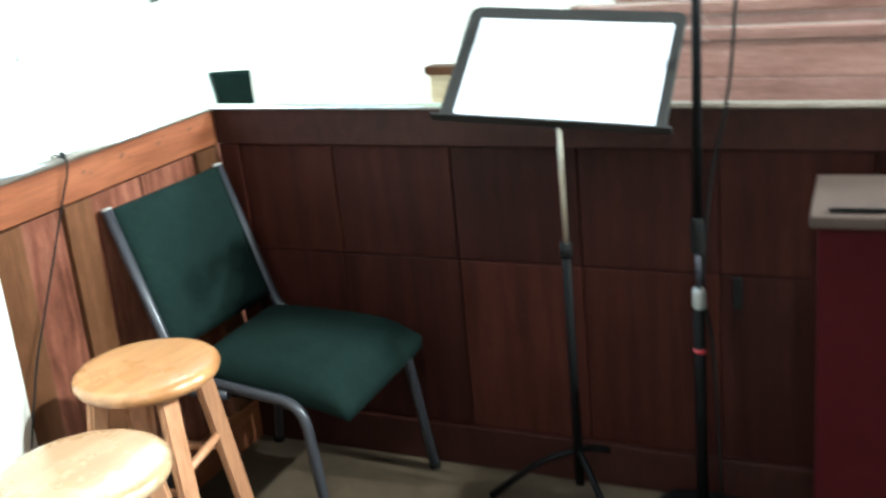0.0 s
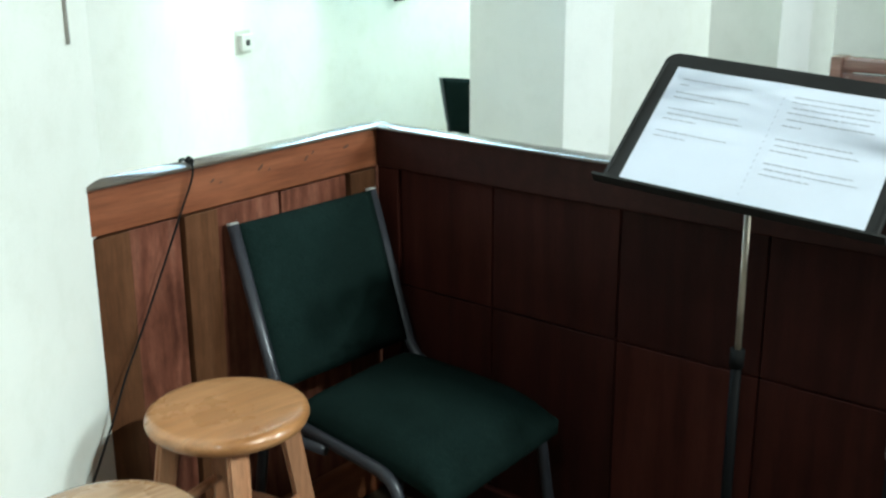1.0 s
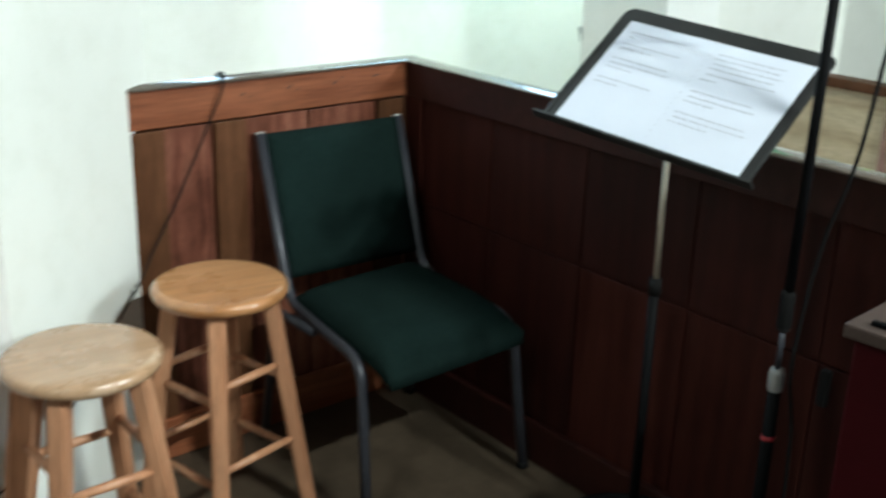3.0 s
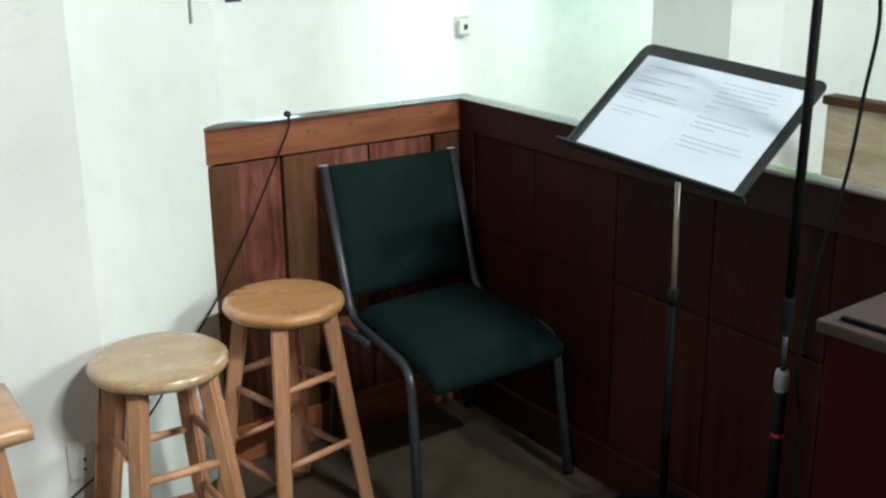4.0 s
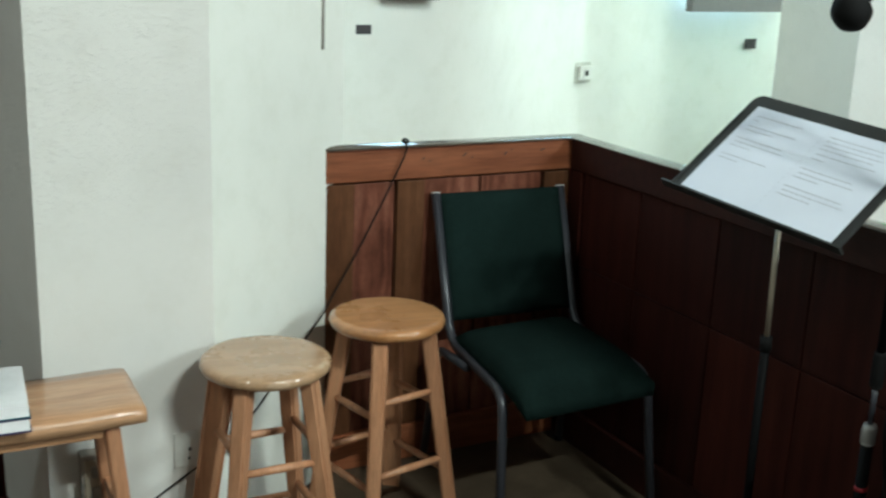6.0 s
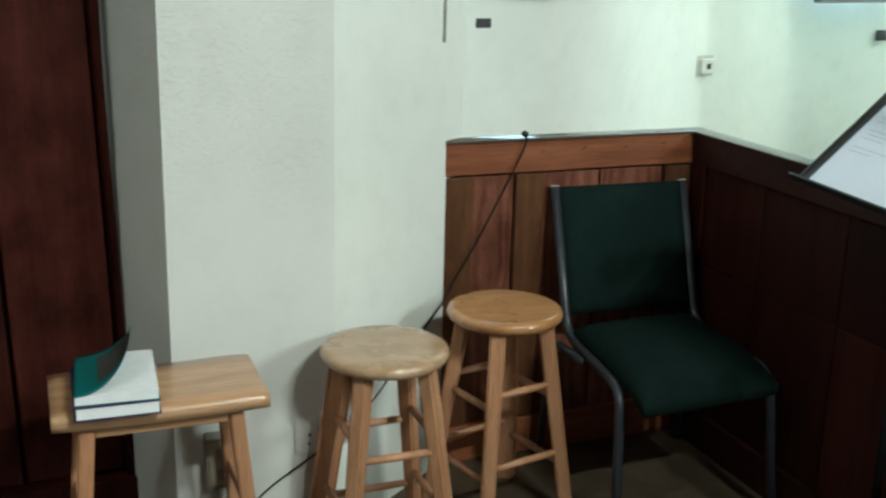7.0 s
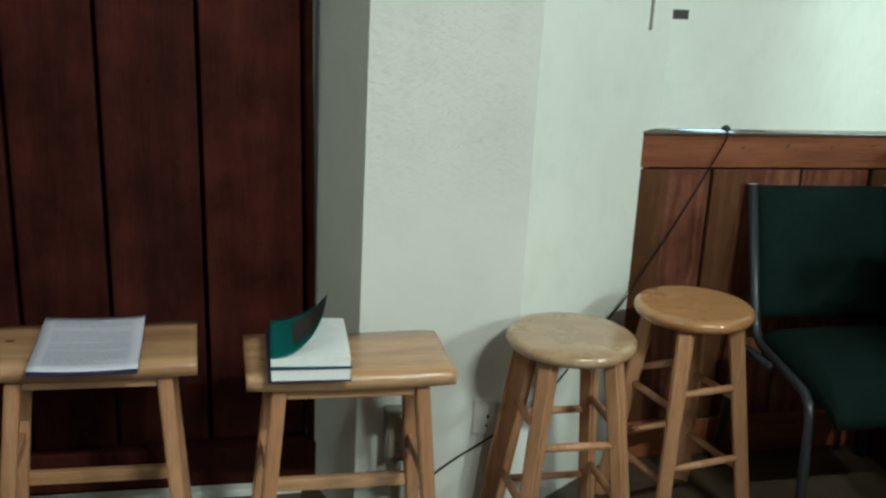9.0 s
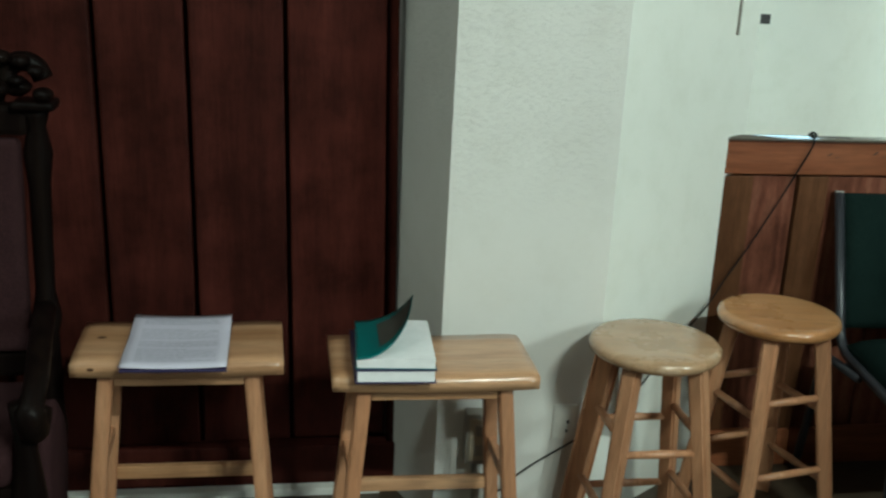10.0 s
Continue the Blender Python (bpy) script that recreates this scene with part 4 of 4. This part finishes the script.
for r in range(26):
    if r in (4, 5, 12, 17):
        continue
    y = 0.128 - 0.0103 * r
    a, c = -0.088, (0.088 if r % 6 else 0.02)
    x = a
    while x < c:
        e = min(c, x + rnd.uniform(0.010, 0.024))
        def hz(xx, yy):
            return 0.0085 + 0.004 * abs((xx + 0.11) / 0.11 - 1) ** 2 + 0.002 * math.sin((yy + 0.163) / 0.0318 * 0.9) + 0.0008
        bm.faces.new([bm.verts.new((xx, yy, hz(xx, yy))) for xx, yy in ((x, y - 0.0018), (e, y - 0.0018), (e, y + 0.0018), (x, y + 0.0018))])
        x = e + 0.003
tagged(part("print_rows", bm, PALE_INK, folder, "rows of pale grey print"), kind="stuff")

# ---- small fittings on the walls ----
box_m = pose(-0.725, -0.3012, 0.285, 0, 0, -3.2)
ob = thing("outlet_box", box_m, "old grey metal outlet box on the pilaster", "outlet")
part("box", box((-0.038, -0.045, -0.070), (0.038, 0.0, 0.070), 0.005), GREY_METAL, ob)
part("cover_plate", box((-0.030, -0.049, -0.058), (0.030, -0.0452, 0.058), 0.003), BRASSY, ob)
for z in (-0.028, 0.028):
    part("socket", box((-0.014, -0.052, z - 0.015), (0.014, -0.0492, z + 0.015), 0.004), GREY_METAL, ob)
part("conduit", tube([(0.0, -0.014, -0.072), (0.0, -0.014, -0.284)], 0.011, 12), GREY_METAL, ob, smooth=True)
ob = thing("wall_jack", pose(-0.500, -0.3138, 0.315, 0, 0, -3.2), "small pale wall jack plate low on the pilaster", "wall plate")
part("plate", box((-0.030, -0.006, -0.048), (0.030, 0.0, 0.048), 0.002), WHITE_PLASTIC, ob)
part("jack", box((0.006, -0.008, -0.004), (0.013, -0.0062, 0.006), 0.001), TAG, ob)
part("jack", box((0.004, -0.008, -0.028), (0.010, -0.0062, -0.020), 0.001), TAG, ob)

ob = thing("thermostat", pose(2.700, 2.652, 0.880, 0, 0, 17), "small white thermostat on a pale plate", "thermostat")
part("back_plate", box((-0.075, -0.008, -0.062), (0.075, 0.0, 0.062), 0.003), plain("pale_grey_plate", (0.50, 0.50, 0.44), 0.5), ob)
part("case", box((-0.050, -0.036, -0.042), (0.062, -0.009, 0.042), 0.006), WHITE_PLASTIC, ob)
part("display", box((-0.016, -0.039, -0.016), (0.020, -0.0362, 0.016), 0.002), TAG, ob)

ob = thing("wall_plate", pose(0.760, 1.498, 1.227), "small dark plate on the white wall", "sign")
part("plate", box((-0.036, -0.008, -0.020), (0.036, 0.0, 0.020), 0.002), TAG, ob)
ob = thing("wall_plate", pose(4.26, 2.925, 1.020, 0, 0, 8), "small dark plate on the far white wall", "sign")
part("plate", box((-0.055, -0.010, -0.034), (0.055, 0.0, 0.034), 0.002), TAG, ob)

ob = thing("wall_box", pose(0.83, 1.497, 1.358), "grey metal box fixed to the white wall", "wall box")
part("body", box((0.0, -0.085, 0.0), (0.25, -0.001, 0.40), 0.006), FRAME_GREY, ob)
part("cover", box((0.012, -0.092, 0.014), (0.238, -0.0855, 0.386), 0.004), FRAME_GREY, ob)

ob = thing("cable_raceway", pose(-0.022, -0.0170, 1.296, 0, 0, 36.9), "thin grey cable raceway running up the pilaster", "raceway")
part("channel", box((-0.0035, -0.007, 0.0), (0.0035, -0.0005, 2.4), 0.001), GREY_METAL, ob)

# power cable slung over the oak screen's cap, down across it, behind the pale stool and on to the floor
cab = thing("power_cable", pose(0.25, 0, 1.02), "thin black cable slung over the screen's cap to the floor", "cable")
run = [(0.262, 0.052, 0.77), (0.262, 0.048, 0.99), (0.258, 0.030, 1.023), (0.252, 0.008, 1.024), (0.249, -0.014, 1.021), (0.243, -0.018, 0.99), (0.215, -0.012, 0.925), (0.158, -0.010, 0.812), (0.096, -0.012, 0.700), (0.034, -0.024, 0.610), (-0.016, -0.046, 0.545), (-0.075, -0.085, 0.500), (-0.18, -0.165, 0.438), (-0.285, -0.255, 0.375), (-0.40, -0.335, 0.318), (-0.49, -0.352, 0.272), (-0.615, -0.358, 0.196), (-0.74, -0.385, 0.100), (-0.86, -0.43, 0.030), (-0.98, -0.50, 0.006), (-1.12, -0.52, 0.006), (-1.30, -0.48, 0.006)]
part("cable", tube(smooth_path([(x - 0.25, y, z - 1.02) for x, y, z in run], 8), 0.0026, 8), RUBBER, cab, smooth=True)
part("loop", tube(smooth_path([(-0.002, -0.012, 0.002), (-0.012, -0.014, 0.008), (-0.006, -0.008, 0.014), (0.007, -0.004, 0.008), (0.004, -0.010, 0.002)], 6), 0.0036, 8), RUBBER, cab, smooth=True)

# ---- carved armchair at the panelling ----
arm = thing("carved_armchair", pose(-2.06, -0.40, 0), "dark carved wooden armchair with mauve upholstery", "armchair")
for sx in (-1, 1):
    post = part("back_post", lathe([(0.0, 0.0), (0.024, 0.0), (0.030, 0.10), (0.022, 0.20), (0.034, 0.36), (0.028, 0.42), (0.026, 0.60), (0.034, 0.64), (0.022, 0.70), (0.024, 0.95), (0.032, 1.02), (0.020, 1.08), (0.026, 1.10), (0.030, 1.119), (0.0, 1.120)], 20, Matrix.Translation((sx * 0.295, 0.03, 0))), CARVED, arm, smooth=True)
    cap = part("post_cap", box((sx * 0.295 - 0.045, -0.015, 1.118), (sx * 0.295 + 0.045, 0.075, 1.138), 0.008), CARVED, arm, smooth=True)
    bm = bmesh.new()
    # rolled volute with a leaf of beads on top
    turn = [(sx * (0.268 + (0.046 - 0.0036 * q) * math.cos(0.55 * q)), 0.03 - 0.002 * q, 1.184 + (0.046 - 0.0036 * q) * math.sin(0.55 * q)) for q in range(11)]
    add_tube(bm, smooth_path(turn, 3), 0.022, 10)
    part("scroll_finial", bm, CARVED, cap, "carved scroll", smooth=True)
    for q, (bx, bz, br) in enumerate(((0.318, 1.155, 0.019), (0.306, 1.205, 0.016), (0.275, 1.225, 0.018), (0.236, 1.232, 0.020), (0.225, 1.165, 0.022), (0.266, 1.184, 0.015))):
        bm = bmesh.new()
        bmesh.ops.create_icosphere(bm, subdivisions=2, radius=br, matrix=Matrix.Translation((sx * bx, -0.004 - 0.003 * (q % 2), bz)) @ Matrix.Diagonal((1.2, 1.5, 0.8, 1.0)))
        part("carved_leaf", bm, CARVED, cap, smooth=True)
    part("arm_rest", tube(smooth_path([(sx * 0.295, 0.02, 0.66), (sx * 0.315, -0.14, 0.675), (sx * 0.335, -0.32, 0.645), (sx * 0.335, -0.40, 0.60), (sx * 0.335, -0.38, 0.555), (sx * 0.335, -0.34, 0.575)], 6), [0.024] * 18 + [0.03] * 13, 14), CARVED, arm, "scrolled arm", smooth=True)
    part("front_leg", lathe([(0.0, 0.0), (0.022, 0.0), (0.034, 0.05), (0.020, 0.10), (0.036, 0.20), (0.022, 0.28), (0.040, 0.36), (0.030, 0.44), (0.022, 0.50), (0.030, 0.60), (0.0, 0.61)], 20, Matrix.Translation((sx * 0.315, -0.36, 0))), CARVED, arm, smooth=True)
    bm = lathe([(0.0, -0.022), (0.10, -0.020), (0.118, -0.008), (0.118, 0.008), (0.10, 0.020), (0.0, 0.022)], 32, Matrix.Diagonal((1.0, 1.35, 1.0, 1.0)))
    bm.transform(Matrix.Translation((sx * 0.325, -0.18, 0.36)) @ pose(0, 0, 0, 90, 0, 90))
    part("side_panel", bm, MAUVE, arm, "mauve upholstered oval side", smooth=True)
part("crest_rail", box((-0.28, 0.005, 1.06), (0.28, 0.055, 1.13), 0.015), CARVED, arm)
for k in range(5):
    x = -0.18 + 0.09 * k
    bm = lathe([(0.0, -0.026), (0.022, -0.024), (0.030, -0.014), (0.046, -0.012), (0.052, 0.0), (0.046, 0.014), (0.0, 0.02)], 18, Matrix.Translation((x, 0.02, 1.175 + 0.075 * math.cos((k - 2) * 0.7))) @ pose(0, 0, 0, 90, 0, 0))
    for q in range(7):
        a = q * 2 * math.pi / 7
        bmesh.ops.create_icosphere(bm, subdivisions=1, radius=0.012, matrix=Matrix.Translation((x + 0.037 * math.cos(a), 0.001, 1.175 + 0.075 * math.cos((k - 2) * 0.7) + 0.037 * math.sin(a))))
    part("crest_rosette", bm, CARVED, arm, "carved rosette", smooth=True)
part("crest_back", box((-0.235, 0.020, 1.125), (0.235, 0.050, 1.20), 0.02), CARVED, arm)
part("lower_rail", box((-0.275, 0.01, 0.50), (0.275, 0.05, 0.56), 0.01), CARVED, arm)
part("back_cushion", box((-0.262, -0.012, 0.565), (0.262, 0.045, 1.055), 0.022, 4), MAUVE, arm, "mauve upholstered back", smooth=True)
part("seat_rail", box((-0.30, -0.37, 0.36), (0.30, 0.02, 0.42), 0.01), CARVED, arm)
part("seat_cushion", box((-0.285, -0.385, 0.42), (0.285, 0.0, 0.50), 0.03, 4), MAUVE, arm, "mauve upholstered seat", smooth=True)

# ---- pews and their front screen in the nave ----
scr = thing("pew_screen", pose(3.42, 0.58, -0.352), "pale oak pew front screen with a brown moulded cap", "pew")
part("panel", box((0.0, -0.66, 0.0), (0.04, 0.0, 0.985), 0.003), PALE_OAK, scr, "pale oak panel")
part("cap", box((-0.03, -0.66, 0.9855), (0.07, 0.012, 1.030), 0.008), OAK_STILE, scr, "brown moulded cap")
part("post", box((-0.035, -0.745, 0.0), (0.055, -0.662, 1.085), 0.008), PEW, scr, "square brown end post")
for k in range(6):
    part("plank", box((0.16, -4.0, 0.06 + 0.172 * k), (0.19, -0.60, 0.228 + 0.172 * k), 0.006), PEW, scr)
part("top_rail", box((0.13, -4.0, 1.095), (0.22, -0.60, 1.155), 0.012), PEW, scr)
part("ledge", box((-0.02, -4.0, 0.735), (0.158, -0.747, 0.760), 0.005), PEW, scr)
note = thing("service_sheet", pose(3.47, -0.30, 0.4095, 0, 0, 12), "folded white service sheet lying on the pew ledge", "paper")
part("page", box((-0.05, -0.11, 0.0), (0.05, 0.11, 0.003), 0.001), PAPER, note)
part("page", box((-0.045, -0.10, 0.0032), (0.05, 0.10, 0.006), 0.001), PAPER, note)


def pew(x, y, w):
    p = thing("pew", pose(x, y, -0.352), "glossy brown wooden pew in the nave", "pew", "nave pews")
    L = w
    bm = bmesh.new()
    outline = [(-0.02, 0.0), (0.46, 0.0), (0.46, 0.36), (0.42, 0.52), (0.30, 0.60), (0.16, 0.80), (0.12, 1.16), (0.06, 1.22), (-0.06, 1.22), (-0.06, 0.9)]
    a = [bm.verts.new((q, -0.05, z)) for q, z in outline]
    c = [bm.verts.new((q, 0.0, z)) for q, z in outline]
    for k in range(len(a)):
        j = (k + 1) % len(a)
        bm.faces.new((a[k], a[j], c[j], c[k]))
    bm.faces.new(a)
    bm.faces.new(c[::-1])
    bmesh.ops.recalc_face_normals(bm, faces=list(bm.faces))
    part("end_panel", bm, PEW, p)
    for k in range(6):
        z = 0.10 + 0.175 * k
        part("back_plank", box((-0.035, -L, z), (-0.008, -0.052, z + 0.170), 0.006), PEW, p)
    part("top_rail", box((-0.055, -L, 1.152), (0.015, -0.052, 1.222), 0.014), PEW, p)
    part("book_ledge", box((-0.14, -L, 0.72), (-0.036, -0.052, 0.745), 0.004), PEW, p)
    part("seat", box((-0.005, -L, 0.40), (0.40, -0.052, 0.44), 0.008), PEW, p)
    return p


first = pew(4.10, 0.02, 4.2)
for k in range(1, 6):
    copy_thing(first, pose(4.10 + 0.86 * k, 0.02 + 0.01 * k, -0.352))

# ---- boards of the panelled wall ----
edges = [-0.938, -1.200, -1.444, -1.668, -1.93, -2.17, -2.43, -2.68, -2.93, -3.19, -3.44, -3.70, -3.95, -4.21, -4.58]
for k, (c, a) in enumerate(zip(edges, edges[1:])):
    lift = (0.0, 0.003, 0.001, 0.004)[k % 4]
    part("board", box((a + 0.0055, -0.022 - lift, 0.150), (c - 0.0055, 0.0195, 5.17), 0.007), BOARD, back_wall, m=LEAN)
